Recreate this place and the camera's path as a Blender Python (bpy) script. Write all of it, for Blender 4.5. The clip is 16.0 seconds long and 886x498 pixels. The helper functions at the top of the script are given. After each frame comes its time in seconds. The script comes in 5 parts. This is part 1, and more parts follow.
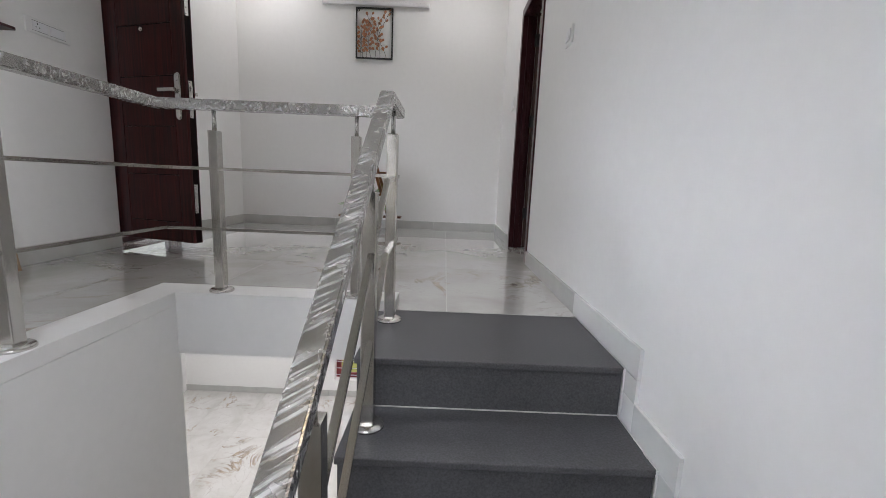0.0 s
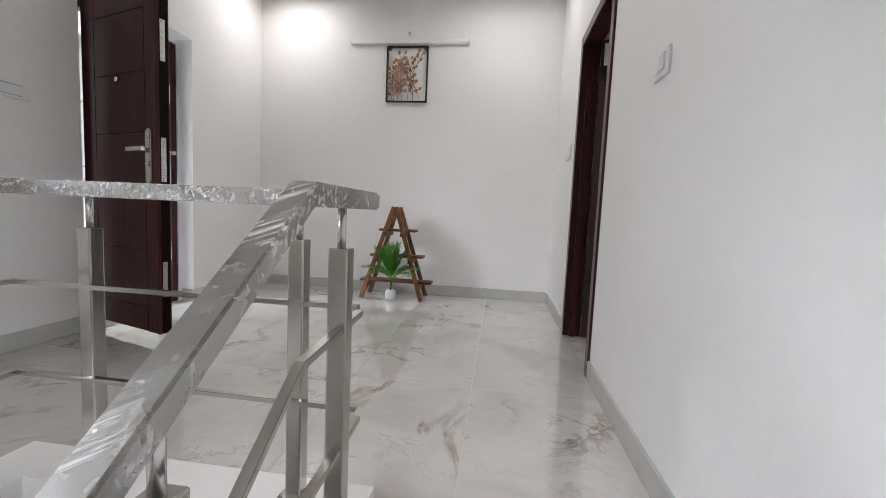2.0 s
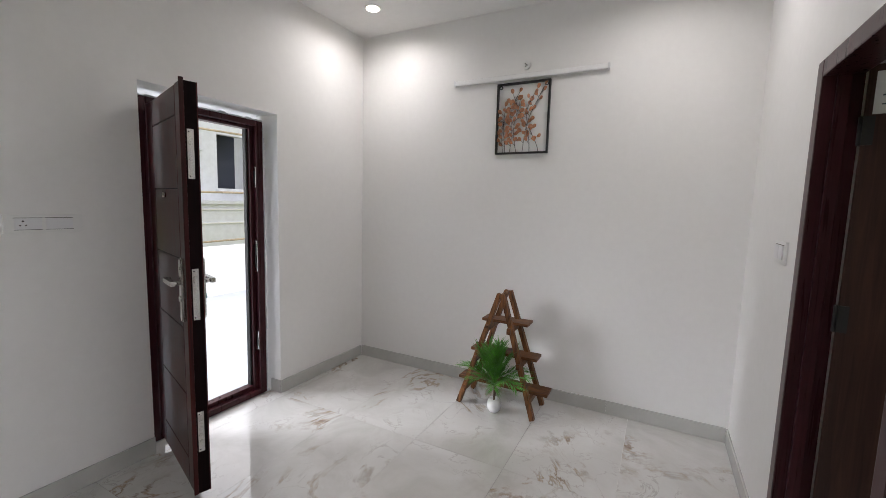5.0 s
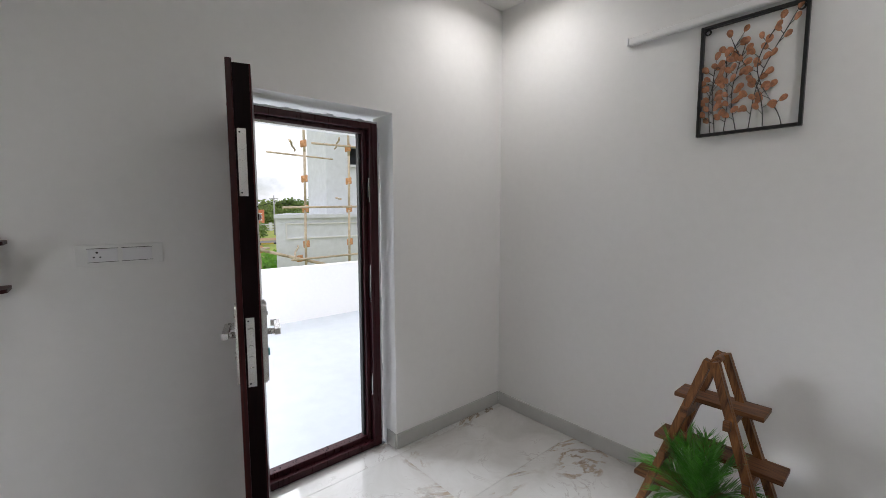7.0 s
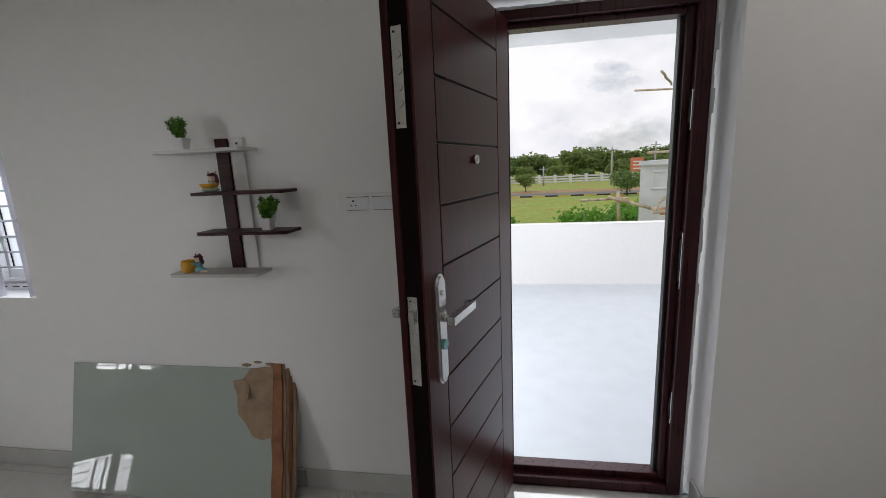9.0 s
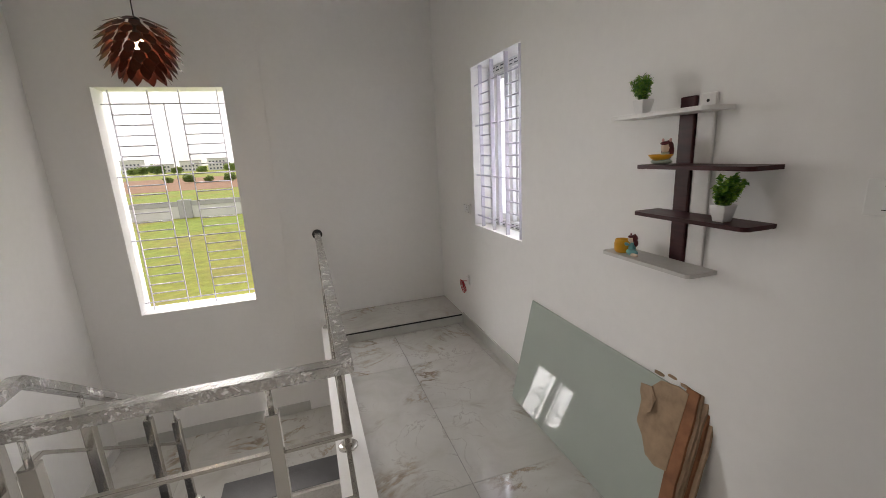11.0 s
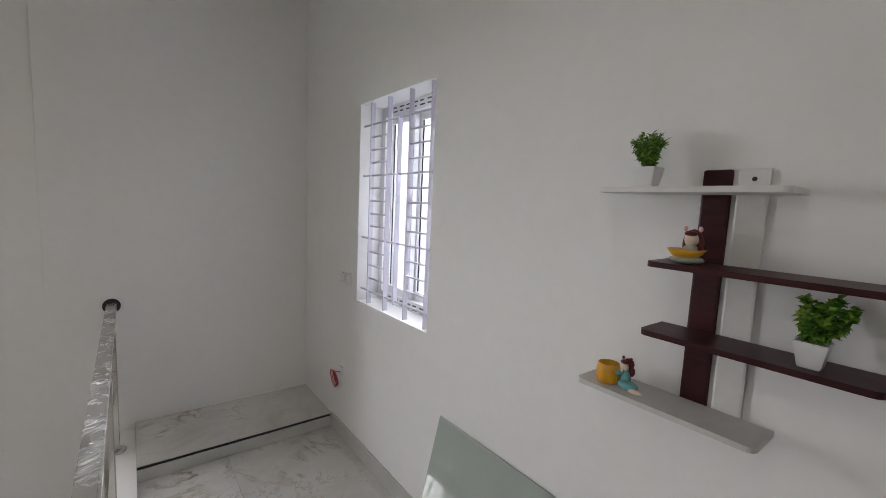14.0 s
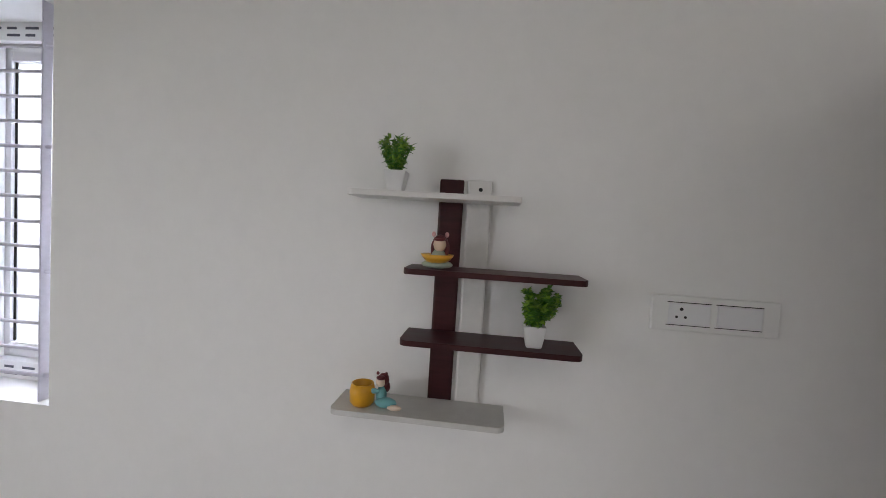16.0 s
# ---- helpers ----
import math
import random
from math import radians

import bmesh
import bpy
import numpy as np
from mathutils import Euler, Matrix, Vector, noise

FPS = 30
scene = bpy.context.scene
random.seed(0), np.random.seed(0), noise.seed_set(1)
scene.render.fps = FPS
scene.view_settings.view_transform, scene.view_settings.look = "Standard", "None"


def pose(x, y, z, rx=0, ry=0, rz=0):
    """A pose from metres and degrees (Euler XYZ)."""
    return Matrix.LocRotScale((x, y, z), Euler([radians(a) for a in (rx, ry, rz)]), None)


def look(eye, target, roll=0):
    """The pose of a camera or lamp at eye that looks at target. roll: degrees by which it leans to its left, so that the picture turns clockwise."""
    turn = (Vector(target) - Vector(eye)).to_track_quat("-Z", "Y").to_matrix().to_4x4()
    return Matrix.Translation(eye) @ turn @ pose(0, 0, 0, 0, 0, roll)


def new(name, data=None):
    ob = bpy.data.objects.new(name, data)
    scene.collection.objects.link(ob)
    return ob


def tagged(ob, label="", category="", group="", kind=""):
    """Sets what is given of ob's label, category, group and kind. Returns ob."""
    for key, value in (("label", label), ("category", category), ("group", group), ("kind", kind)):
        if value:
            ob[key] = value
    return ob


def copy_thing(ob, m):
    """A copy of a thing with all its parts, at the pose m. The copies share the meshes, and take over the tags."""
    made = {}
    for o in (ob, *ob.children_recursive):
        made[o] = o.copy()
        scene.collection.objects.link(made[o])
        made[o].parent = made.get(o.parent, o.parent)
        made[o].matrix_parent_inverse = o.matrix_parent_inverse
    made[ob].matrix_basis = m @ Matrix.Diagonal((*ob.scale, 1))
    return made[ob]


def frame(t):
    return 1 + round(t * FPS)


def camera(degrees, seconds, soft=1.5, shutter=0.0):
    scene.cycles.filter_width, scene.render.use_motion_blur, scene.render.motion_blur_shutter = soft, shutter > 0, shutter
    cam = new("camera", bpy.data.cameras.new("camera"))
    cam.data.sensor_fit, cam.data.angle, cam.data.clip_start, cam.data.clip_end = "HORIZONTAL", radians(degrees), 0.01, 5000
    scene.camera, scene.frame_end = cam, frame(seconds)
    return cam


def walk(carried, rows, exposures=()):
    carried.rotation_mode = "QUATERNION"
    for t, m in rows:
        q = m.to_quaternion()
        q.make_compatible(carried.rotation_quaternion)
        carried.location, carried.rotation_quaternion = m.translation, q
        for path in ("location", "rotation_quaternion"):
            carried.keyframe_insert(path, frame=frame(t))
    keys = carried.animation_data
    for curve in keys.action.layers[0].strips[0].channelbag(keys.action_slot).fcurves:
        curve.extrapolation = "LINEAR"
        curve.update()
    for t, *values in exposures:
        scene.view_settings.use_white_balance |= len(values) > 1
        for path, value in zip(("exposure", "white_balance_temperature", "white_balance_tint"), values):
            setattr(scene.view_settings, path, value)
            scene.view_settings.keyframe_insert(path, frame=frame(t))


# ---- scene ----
cam = camera(94.3, 16.0, soft=0.5)
PATH = [
    (0, (0.426, 0.986, 0.584), (0.428, 2.96, 0.263), 2.4),
    (0.5, (0.476, 1.154, 0.615), (0.437, 3.133, 0.332), 2.5),
    (1, (0.505, 1.33, 0.634), (0.386, 3.312, 0.394), 2.2),
    (1.5, (0.513, 1.611, 0.778), (0.324, 3.591, 0.574), 2.4),
    (2, (0.538, 1.821, 0.846), (0.28, 3.796, 0.673), 2.6),
    (2.5, (0.552, 2.011, 1.011), (0.203, 3.972, 0.832), 2.3),
    (3, (0.537, 2.176, 1.15), (0.095, 4.119, 0.969), 2.3),
    (3.5, (0.589, 2.347, 1.256), (0.044, 4.263, 1.075), 2.1),
    (4, (0.638, 2.501, 1.42), (-0.033, 4.374, 1.219), 2.1),
    (6.5, (0.243, 3.329, 1.563), (-1.102, 4.798, 1.375), 0.3),
    (7, (0.134, 3.546, 1.566), (-1.373, 4.847, 1.38), -0.1),
    (7.5, (0.05, 3.766, 1.566), (-1.629, 4.835, 1.365), -0.6),
    (8, (-0.064, 3.917, 1.536), (-1.913, 4.639, 1.289), -1.0),
    (8.5, (-0.214, 4.069, 1.525), (-2.172, 4.318, 1.207), -1.8),
    (9, (-0.373, 4.192, 1.519), (-2.311, 3.885, 1.132), -2.6),
    (9.5, (-0.496, 4.209, 1.518), (-2.243, 3.339, 1.08), -3.3),
    (10, (-0.61, 4.154, 1.532), (-2.011, 2.803, 1.069), -3.9),
    (12.3, (-0.834, 4.054, 1.539), (-0.913, 2.102, 1.11), -0.6),
    (12.5, (-0.811, 3.981, 1.532), (-0.952, 2.028, 1.123), -0.1),
    (13, (-0.739, 3.778, 1.559), (-1.161, 1.854, 1.208), 0.9),
    (13.5, (-0.809, 3.56, 1.55), (-1.615, 1.751, 1.273), 1.9),
    (14, (-0.92, 3.384, 1.571), (-2.134, 1.809, 1.36), 2.6),
    (14.5, (-0.997, 3.246, 1.58), (-2.551, 1.998, 1.412), 2.8),
    (15, (-1.025, 3.149, 1.582), (-2.819, 2.276, 1.439), 3.2),
    (15.5, (-1.01, 3.101, 1.574), (-2.937, 2.582, 1.446), 3.3),
    (16, (-0.979, 3.103, 1.558), (-2.964, 2.881, 1.458), 3.5),
]
EXPOSURES = [  # the clip's camera adapts: seconds, stops, kelvin, tint
    (0.0, 1.06, 6300, 14), (1.5, 1.28, 6400, 15), (3.0, 1.4, 6400, 15), (4.2, 1.29, 6450, 15), (6.3, 0.88, 6400, 14), (7.0, 0.8, 6350, 13), (8.0, 0.54, 6300, 13), (8.5, 0.46, 6300, 13),
    (9.0, 0.4, 6450, 13), (9.5, 0.6, 6700, 14), (10.0, 0.95, 7000, 16), (12.5, 1.05, 6850, 14), (13.5, 0.9, 6700, 14), (14.0, 0.98, 6550, 14), (14.5, 1.1, 6450, 14), (16.0, 1.1, 6450, 15),
]
walk(cam, [(t, look(eye, target, roll)) for t, eye, target, roll in PATH], EXPOSURES)

# ---- world and light ----
SUN_EL, SUN_ROT = radians(52), radians(200)
world = bpy.data.worlds.new("sky")
scene.world = world
world.use_nodes = True
wt = world.node_tree
wt.nodes.clear()
w_out = wt.nodes.new("ShaderNodeOutputWorld")
w_bg = wt.nodes.new("ShaderNodeBackground")
w_bg.inputs["Strength"].default_value = 0.052
w_sky = wt.nodes.new("ShaderNodeTexSky")
w_sky.sky_type, w_sky.sun_disc, w_sky.sun_elevation, w_sky.sun_rotation = "NISHITA", False, SUN_EL, SUN_ROT
w_co = wt.nodes.new("ShaderNodeTexCoord")
w_map = wt.nodes.new("ShaderNodeMapping")
w_map.inputs["Scale"].default_value = (1.8, 1.8, 3.4)
w_noise = wt.nodes.new("ShaderNodeTexNoise")
w_noise.inputs["Scale"].default_value, w_noise.inputs["Detail"].default_value, w_noise.inputs["Roughness"].default_value = 1.7, 9.0, 0.58
w_ramp = wt.nodes.new("ShaderNodeValToRGB")
w_ramp.color_ramp.elements[0].position, w_ramp.color_ramp.elements[1].position = 0.27, 0.46
w_mix = wt.nodes.new("ShaderNodeMix")
w_mix.data_type = "RGBA"
w_shade = wt.nodes.new("ShaderNodeTexNoise")
w_shade.inputs["Scale"].default_value, w_shade.inputs["Detail"].default_value = 3.1, 5.0
w_cloud = wt.nodes.new("ShaderNodeValToRGB")
w_cloud.color_ramp.elements[0].position, w_cloud.color_ramp.elements[0].color = 0.36, (11.5, 11.8, 12.4, 1)
w_cloud.color_ramp.elements[1].position, w_cloud.color_ramp.elements[1].color = 0.6, (14.5, 14.5, 14.5, 1)
wt.links.new(w_co.outputs["Generated"], w_map.inputs["Vector"])
wt.links.new(w_map.outputs["Vector"], w_noise.inputs["Vector"])
wt.links.new(w_map.outputs["Vector"], w_shade.inputs["Vector"])
wt.links.new(w_noise.outputs["Fac"], w_ramp.inputs["Fac"])
wt.links.new(w_shade.outputs["Fac"], w_cloud.inputs["Fac"])
wt.links.new(w_ramp.outputs["Color"], w_mix.inputs["Factor"])
wt.links.new(w_sky.outputs["Color"], w_mix.inputs["A"])
wt.links.new(w_cloud.outputs["Color"], w_mix.inputs["B"])
wt.links.new(w_mix.outputs["Result"], w_bg.inputs["Color"])
wt.links.new(w_bg.outputs["Background"], w_out.inputs["Surface"])


def lamp(name, kind, m, energy, color=(1, 1, 1), **settings):
    d = bpy.data.lights.new(name, kind)
    d.energy, d.color = energy, color
    for key, value in settings.items():
        if key == "size":
            d.size = value
        elif key == "size_y":
            d.shape, d.size_y = "RECTANGLE", value
        elif key == "disk":
            d.shape, d.size = "DISK", value
        elif key == "angle":
            d.angle = value
        elif key == "radius":
            d.shadow_soft_size = value
        elif key == "spread":
            d.spread = value
    ob = new(name, d)
    ob.matrix_world = m
    return ob


# veiled sun, high in the south-east
lamp("sun", "SUN", look((0, 0, 0), (-0.25, 0.55, -0.8)), 0.42, (1, 0.96, 0.9), angle=radians(12))
# unseen area lamps added outside the openings, to strengthen the sky's light indoors
lamp("sky_fill_stair_window", "AREA", look((1.8, -3.4, 4.6), (0.2, 0.18, 1.2)), 330, (0.93, 0.97, 1), size=7.0, size_y=3.2)
lamp("sky_fill_stair_window_side", "AREA", look((9.0, -8.0, 2.6), (0.2, 0.18, 1.3)), 950, (0.95, 0.98, 1), size=7.0, size_y=5.0)
lamp("sky_fill_side_window", "AREA", look((-6.6, 0.3, 3.6), (-2.0, 1.5, 1.5)), 120, (0.93, 0.97, 1), size=4.0, size_y=3.0, spread=radians(55))
lamp("sky_fill_terrace_door", "AREA", look((-7.8, 3.6, 5.9), (-2.1, 4.5, 1.1)), 40, (0.93, 0.97, 1), size=7.0, size_y=3.0, spread=radians(80))
# recessed ceiling lights upstairs that are switched on
# the last spot is an added fill light, no fixture known there
SPOTS = [(-1.56, 5.54), (0.5, 5.3), (0.5, 3.2)]
for sx, sy in SPOTS:
    lamp("downlight_lamp", "AREA", look((sx, sy, 3.035), (sx, sy, 0)), 2.7, (1, 0.975, 0.94), disk=0.09, spread=radians(160))
# added lamps without a fixture, to brighten the lower storey
LOW_FILLS = [(-2.4, 5.5), (-0.6, 5.5)]
for sx, sy in LOW_FILLS:
    lamp("lower_fill_lamp", "AREA", look((sx, sy, -0.26), (sx, sy, -3)), 17.0, (1, 0.97, 0.93), disk=0.1)

# ---- materials ----
MATS = {}


class Mat:
    """A node material with short calls for the nodes it needs."""

    def __init__(self, name, color=(0.8, 0.8, 0.8), rough=0.5, metal=0.0, spec=0.5):
        self.m = bpy.data.materials.new(name)
        self.m.use_nodes = True
        self.t = self.m.node_tree
        self.b = self.t.nodes["Principled BSDF"]
        self.b.inputs["Base Color"].default_value = (*color, 1)
        self.b.inputs["Roughness"].default_value = rough
        self.b.inputs["Metallic"].default_value = metal
        self.b.inputs["Specular IOR Level"].default_value = spec
        MATS[name] = self.m

    def n(self, kind, **ins):
        node = self.t.nodes.new("ShaderNode" + kind)
        for k, v in ins.items():
            node.inputs[k.replace("_", " ")].default_value = v
        return node

    def link(self, a, out, b, inp):
        self.t.links.new(a.outputs[out], b.inputs[inp])

    def coords(self, scale=(1, 1, 1), random=0.0, source="position"):
        if source == "position":
            g = self.n("NewGeometry")
            out = "Position"
        else:
            g = self.n("TexCoord")
            out = "Object"
        mp = self.n("Mapping", Scale=scale)
        if random:
            info = self.n("ObjectInfo")
            mul = self.n("VectorMath")
            mul.operation = "SCALE"
            mul.inputs[0].default_value = (13.7, 29.3, 7.1)
            self.link(info, "Random", mul, "Scale")
            add = self.n("VectorMath")
            self.link(g, out, add, 0)
            self.link(mul, "Vector", add, 1)
            self.link(add, "Vector", mp, "Vector")
        else:
            self.link(g, out, mp, "Vector")
        return mp

    def noise(self, mp, scale, detail=4.0, rough=0.55, distort=0.0):
        nz = self.n("TexNoise", Scale=scale, Detail=detail, Roughness=rough, Distortion=distort)
        self.link(mp, "Vector", nz, "Vector")
        return nz

    def ramp(self, src, out, stops):
        r = self.n("ValToRGB")
        els = r.color_ramp.elements
        while len(els) < len(stops):
            els.new(0.5)
        for e, (p, c) in zip(els, stops):
            e.position = p
            e.color = (*c, 1) if isinstance(c, tuple) else (c, c, c, 1)
        self.link(src, out, r, "Fac")
        return r

    def mix(self, fac, a, b, kind="MIX"):
        mx = self.n("Mix")
        mx.data_type, mx.blend_type = "RGBA", kind
        for sock, v in (("Factor", fac), ("A", a), ("B", b)):
            if isinstance(v, tuple) and len(v) == 2:
                self.link(v[0], v[1], mx, sock)
            elif sock == "Factor":
                mx.inputs["Factor"].default_value = v
            else:
                mx.inputs[sock].default_value = (*v, 1)
        return mx

    def color(self, node, out):
        self.link(node, out, self.b, "Base Color")

    def rough(self, node, out, lo, hi):
        mr = self.n("MapRange")
        mr.inputs["To Min"].default_value, mr.inputs["To Max"].default_value = lo, hi
        self.link(node, out, mr, "Value")
        self.link(mr, "Result", self.b, "Roughness")

    def bump(self, node, out, strength, distance=0.002):
        bp = self.n("Bump", Strength=strength, Distance=distance)
        self.link(node, out, bp, "Height")
        self.link(bp, "Normal", self.b, "Normal")


def speckled(name, color, rough=0.5, spread=0.12, scale=40, bump=0.1, metal=0.0, dist=0.001):
    m = Mat(name, color, rough, metal)
    mp = m.coords()
    a = m.noise(mp, scale, 5)
    b = m.noise(mp, scale * 0.07, 3)
    lo, hi = tuple(c * (1 - spread) for c in color), tuple(min(c * (1 + spread), 1) for c in color)
    r1 = m.ramp(a, "Fac", [(0.3, lo), (0.7, hi)])
    r2 = m.ramp(b, "Fac", [(0.3, 1 - spread * 0.6), (0.7, 1.0)])
    mx = m.mix(1.0, (r1, "Color"), (r2, "Color"), "MULTIPLY")
    m.color(mx, "Result")
    m.rough(b, "Fac", rough * 0.85, min(rough * 1.2, 1))
    if bump:
        m.bump(a, "Fac", bump, dist)
    return m.m


wall_paint = speckled("white_wall_paint", (0.83, 0.825, 0.815), 0.62, 0.012, 22, 0.05, 0, 0.0015)
ceiling_paint = speckled("ceiling_paint", (0.82, 0.815, 0.80), 0.75, 0.015, 18, 0.08)
terrace_coat = speckled("pale_terrace_coating", (0.58, 0.62, 0.66), 0.5, 0.04, 6, 0.1)
granite = speckled("dark_granite", (0.085, 0.085, 0.092), 0.42, 0.3, 160, 0.15, 0, 0.0008)
concrete = speckled("grey_cement_render", (0.56, 0.58, 0.61), 0.85, 0.06, 5, 0.2, 0, 0.008)
white_plastic = speckled("white_plastic", (0.8, 0.8, 0.79), 0.32, 0.01, 60, 0.0)
tube_white = speckled("glossy_white_batten", (0.88, 0.88, 0.88), 0.25, 0.01, 60, 0.0)
upvc = speckled("white_upvc", (0.78, 0.78, 0.8), 0.3, 0.01, 60, 0.0)
grille_paint = speckled("white_enamel_paint", (0.62, 0.6, 0.68), 0.38, 0.04, 60, 0.1)
black_metal = speckled("black_metal", (0.012, 0.012, 0.013), 0.4, 0.2, 80, 0.1)
black_plain = speckled("black_rubber", (0.01, 0.01, 0.01), 0.6, 0.2, 80, 0.0)
chrome = speckled("satin_nickel", (0.66, 0.65, 0.63), 0.24, 0.04, 120, 0.02, 1.0)
cardboard = speckled("brown_cardboard", (0.36, 0.25, 0.16), 0.85, 0.2, 18, 0.4, 0, 0.004)
paper_white = speckled("white_paper", (0.75, 0.74, 0.72), 0.7, 0.03, 30, 0.05)
print_dark = speckled("dark_print", (0.08, 0.09, 0.12), 0.6, 0.1, 30, 0.0)
red_wire = speckled("red_cable_sheath", (0.45, 0.02, 0.03), 0.4, 0.1, 50, 0.0)
pot_white = speckled("white_ceramic", (0.75, 0.75, 0.75), 0.3, 0.03, 30, 0.05)
soil = speckled("dark_soil", (0.05, 0.035, 0.025), 0.95, 0.4, 60, 0.8, 0, 0.01)
yellow_glaze = speckled("yellow_glaze", (0.72, 0.36, 0.02), 0.28, 0.08, 40, 0.05)
skin_paint = speckled("cream_paint", (0.75, 0.6, 0.48), 0.4, 0.03, 60, 0.0)
hair_paint = speckled("dark_red_paint", (0.12, 0.015, 0.02), 0.4, 0.2, 60, 0.1)
teal_paint = speckled("teal_glaze", (0.16, 0.42, 0.44), 0.35, 0.1, 60, 0.0)
sage_paint = speckled("sage_glaze", (0.36, 0.42, 0.34), 0.4, 0.1, 60, 0.0)
pink_paint = speckled("pink_paint", (0.7, 0.4, 0.38), 0.4, 0.05, 60, 0.0)
shelf_white = speckled("white_laminate", (0.72, 0.71, 0.69), 0.4, 0.03, 40, 0.05)
shelf_grey = speckled("pale_grey_laminate", (0.6, 0.59, 0.57), 0.45, 0.04, 40, 0.05)
leaf_plain = speckled("artificial_leaf_green", (0.075, 0.23, 0.025), 0.42, 0.4, 30, 0.0)
leaf_light = speckled("artificial_leaf_light_green", (0.22, 0.4, 0.04), 0.42, 0.3, 30, 0.0)
leaf_blue = speckled("palm_leaf_green", (0.1, 0.36, 0.035), 0.35, 0.5, 14, 0.0)


def foliage(name, color, scale):
    """Leaf matter that passes part of the light."""
    mat = speckled(name, color, 0.6, 0.35, scale, 0.0)
    t = mat.node_tree
    b, out = t.nodes["Principled BSDF"], t.nodes["Material Output"]
    tr, mx = t.nodes.new("ShaderNodeBsdfTranslucent"), t.nodes.new("ShaderNodeMixShader")
    tr.inputs["Color"].default_value = (min(color[0] * 1.8, 1), min(color[1] * 1.9, 1), color[2] * 1.2, 1)
    mx.inputs["Fac"].default_value = 0.45
    t.links.new(b.outputs["BSDF"], mx.inputs[1])
    t.links.new(tr.outputs["BSDF"], mx.inputs[2])
    t.links.new(mx.outputs["Shader"], out.inputs["Surface"])
    return mat


tree_leaf = foliage("tree_foliage", (0.17, 0.22, 0.08), 0.6)
tree_leaf_dark = foliage("dark_tree_foliage", (0.13, 0.19, 0.07), 0.5)
bush_leaf = foliage("bush_foliage", (0.13, 0.27, 0.05), 1.5)
bark = speckled("bark", (0.13, 0.09, 0.06), 0.9, 0.3, 8, 0.6, 0, 0.02)
asphalt = speckled("asphalt", (0.16, 0.15, 0.15), 0.9, 0.15, 2, 0.2)
kerb_yellow = speckled("yellow_kerb_paint", (0.55, 0.4, 0.08), 0.7, 0.1, 4, 0.0)
kerb_black = speckled("black_kerb_paint", (0.03, 0.03, 0.03), 0.7, 0.1, 4, 0.0)
far_wall_white = speckled("whitewashed_wall", (0.62, 0.62, 0.62), 0.8, 0.08, 0.7, 0.1)
far_wall_grey = speckled("weathered_grey_wall", (0.4, 0.4, 0.41), 0.85, 0.1, 0.7, 0.1)
orange_sign = speckled("faded_orange_paint", (0.6, 0.2, 0.1), 0.7, 0.1, 1, 0.0)
bamboo = speckled("weathered_bamboo", (0.46, 0.38, 0.28), 0.75, 0.2, 9, 0.2)
orange_rope = speckled("orange_coir_rope", (0.52, 0.27, 0.13), 0.9, 0.2, 40, 0.5)
sand_red = speckled("red_earth", (0.34, 0.2, 0.12), 0.95, 0.2, 1, 0.2)
maroon_shutter = speckled("maroon_shutter", (0.2, 0.02, 0.025), 0.4, 0.2, 9, 0.1)
cloth_white = speckled("white_cloth", (0.75, 0.75, 0.75), 0.9, 0.05, 9, 0.2)
skirting = speckled("pale_marble_skirting", (0.52, 0.52, 0.5), 0.18, 0.08, 4, 0.02)
skirting_white = speckled("white_marble_stringer", (0.72, 0.72, 0.71), 0.22, 0.05, 4, 0.02)
grout = speckled("grey_grout", (0.6, 0.585, 0.56), 0.9, 0.1, 60, 0.1)


def marble():
    m = Mat("veined_marble_tile", (0.7, 0.69, 0.67), 0.08)
    mp = m.coords(random=1.0)
    warp = m.noise(mp, 1.6, 5, 0.6)
    soft = m.noise(mp, 2.4, 6, 0.6, 0.6)
    vein = m.noise(mp, 1.25, 7, 0.62, 1.6)
    v1 = m.ramp(vein, "Fac", [(0.472, 0.0), (0.495, 0.8), (0.503, 0.85), (0.538, 0.0)])
    mask = m.ramp(warp, "Fac", [(0.5, 0.0), (0.62, 1.0)])
    fine = m.noise(mp, 3.4, 8, 0.6, 1.2)
    v2 = m.ramp(fine, "Fac", [(0.485, 0.0), (0.5, 0.5), (0.515, 0.0)])
    mask2 = m.ramp(soft, "Fac", [(0.48, 0.0), (0.62, 1.0)])
    base = m.ramp(soft, "Fac", [(0.3, (0.52, 0.505, 0.475)), (0.52, (0.63, 0.62, 0.6)), (0.75, (0.7, 0.695, 0.68))])
    f1 = m.mix(1.0, (v1, "Color"), (mask, "Color"), "MULTIPLY")
    f2 = m.mix(1.0, (v2, "Color"), (mask2, "Color"), "MULTIPLY")
    hue = m.ramp(fine, "Fac", [(0.4, (0.2, 0.13, 0.08)), (0.52, (0.38, 0.27, 0.17)), (0.65, (0.33, 0.29, 0.24))])
    c1 = m.mix((f1, "Result"), (base, "Color"), (hue, "Color"))
    c2 = m.mix((f2, "Result"), (c1, "Result"), (0.3, 0.27, 0.24))
    m.color(c2, "Result")
    m.rough(soft, "Fac", 0.004, 0.014)
    m.b.inputs["Specular IOR Level"].default_value = 1.0
    m.b.inputs["Coat Weight"].default_value = 0.8
    m.b.inputs["Coat Roughness"].default_value = 0.004
    m.b.inputs["Coat IOR"].default_value = 1.6
    return m.m


marble_tile = marble()


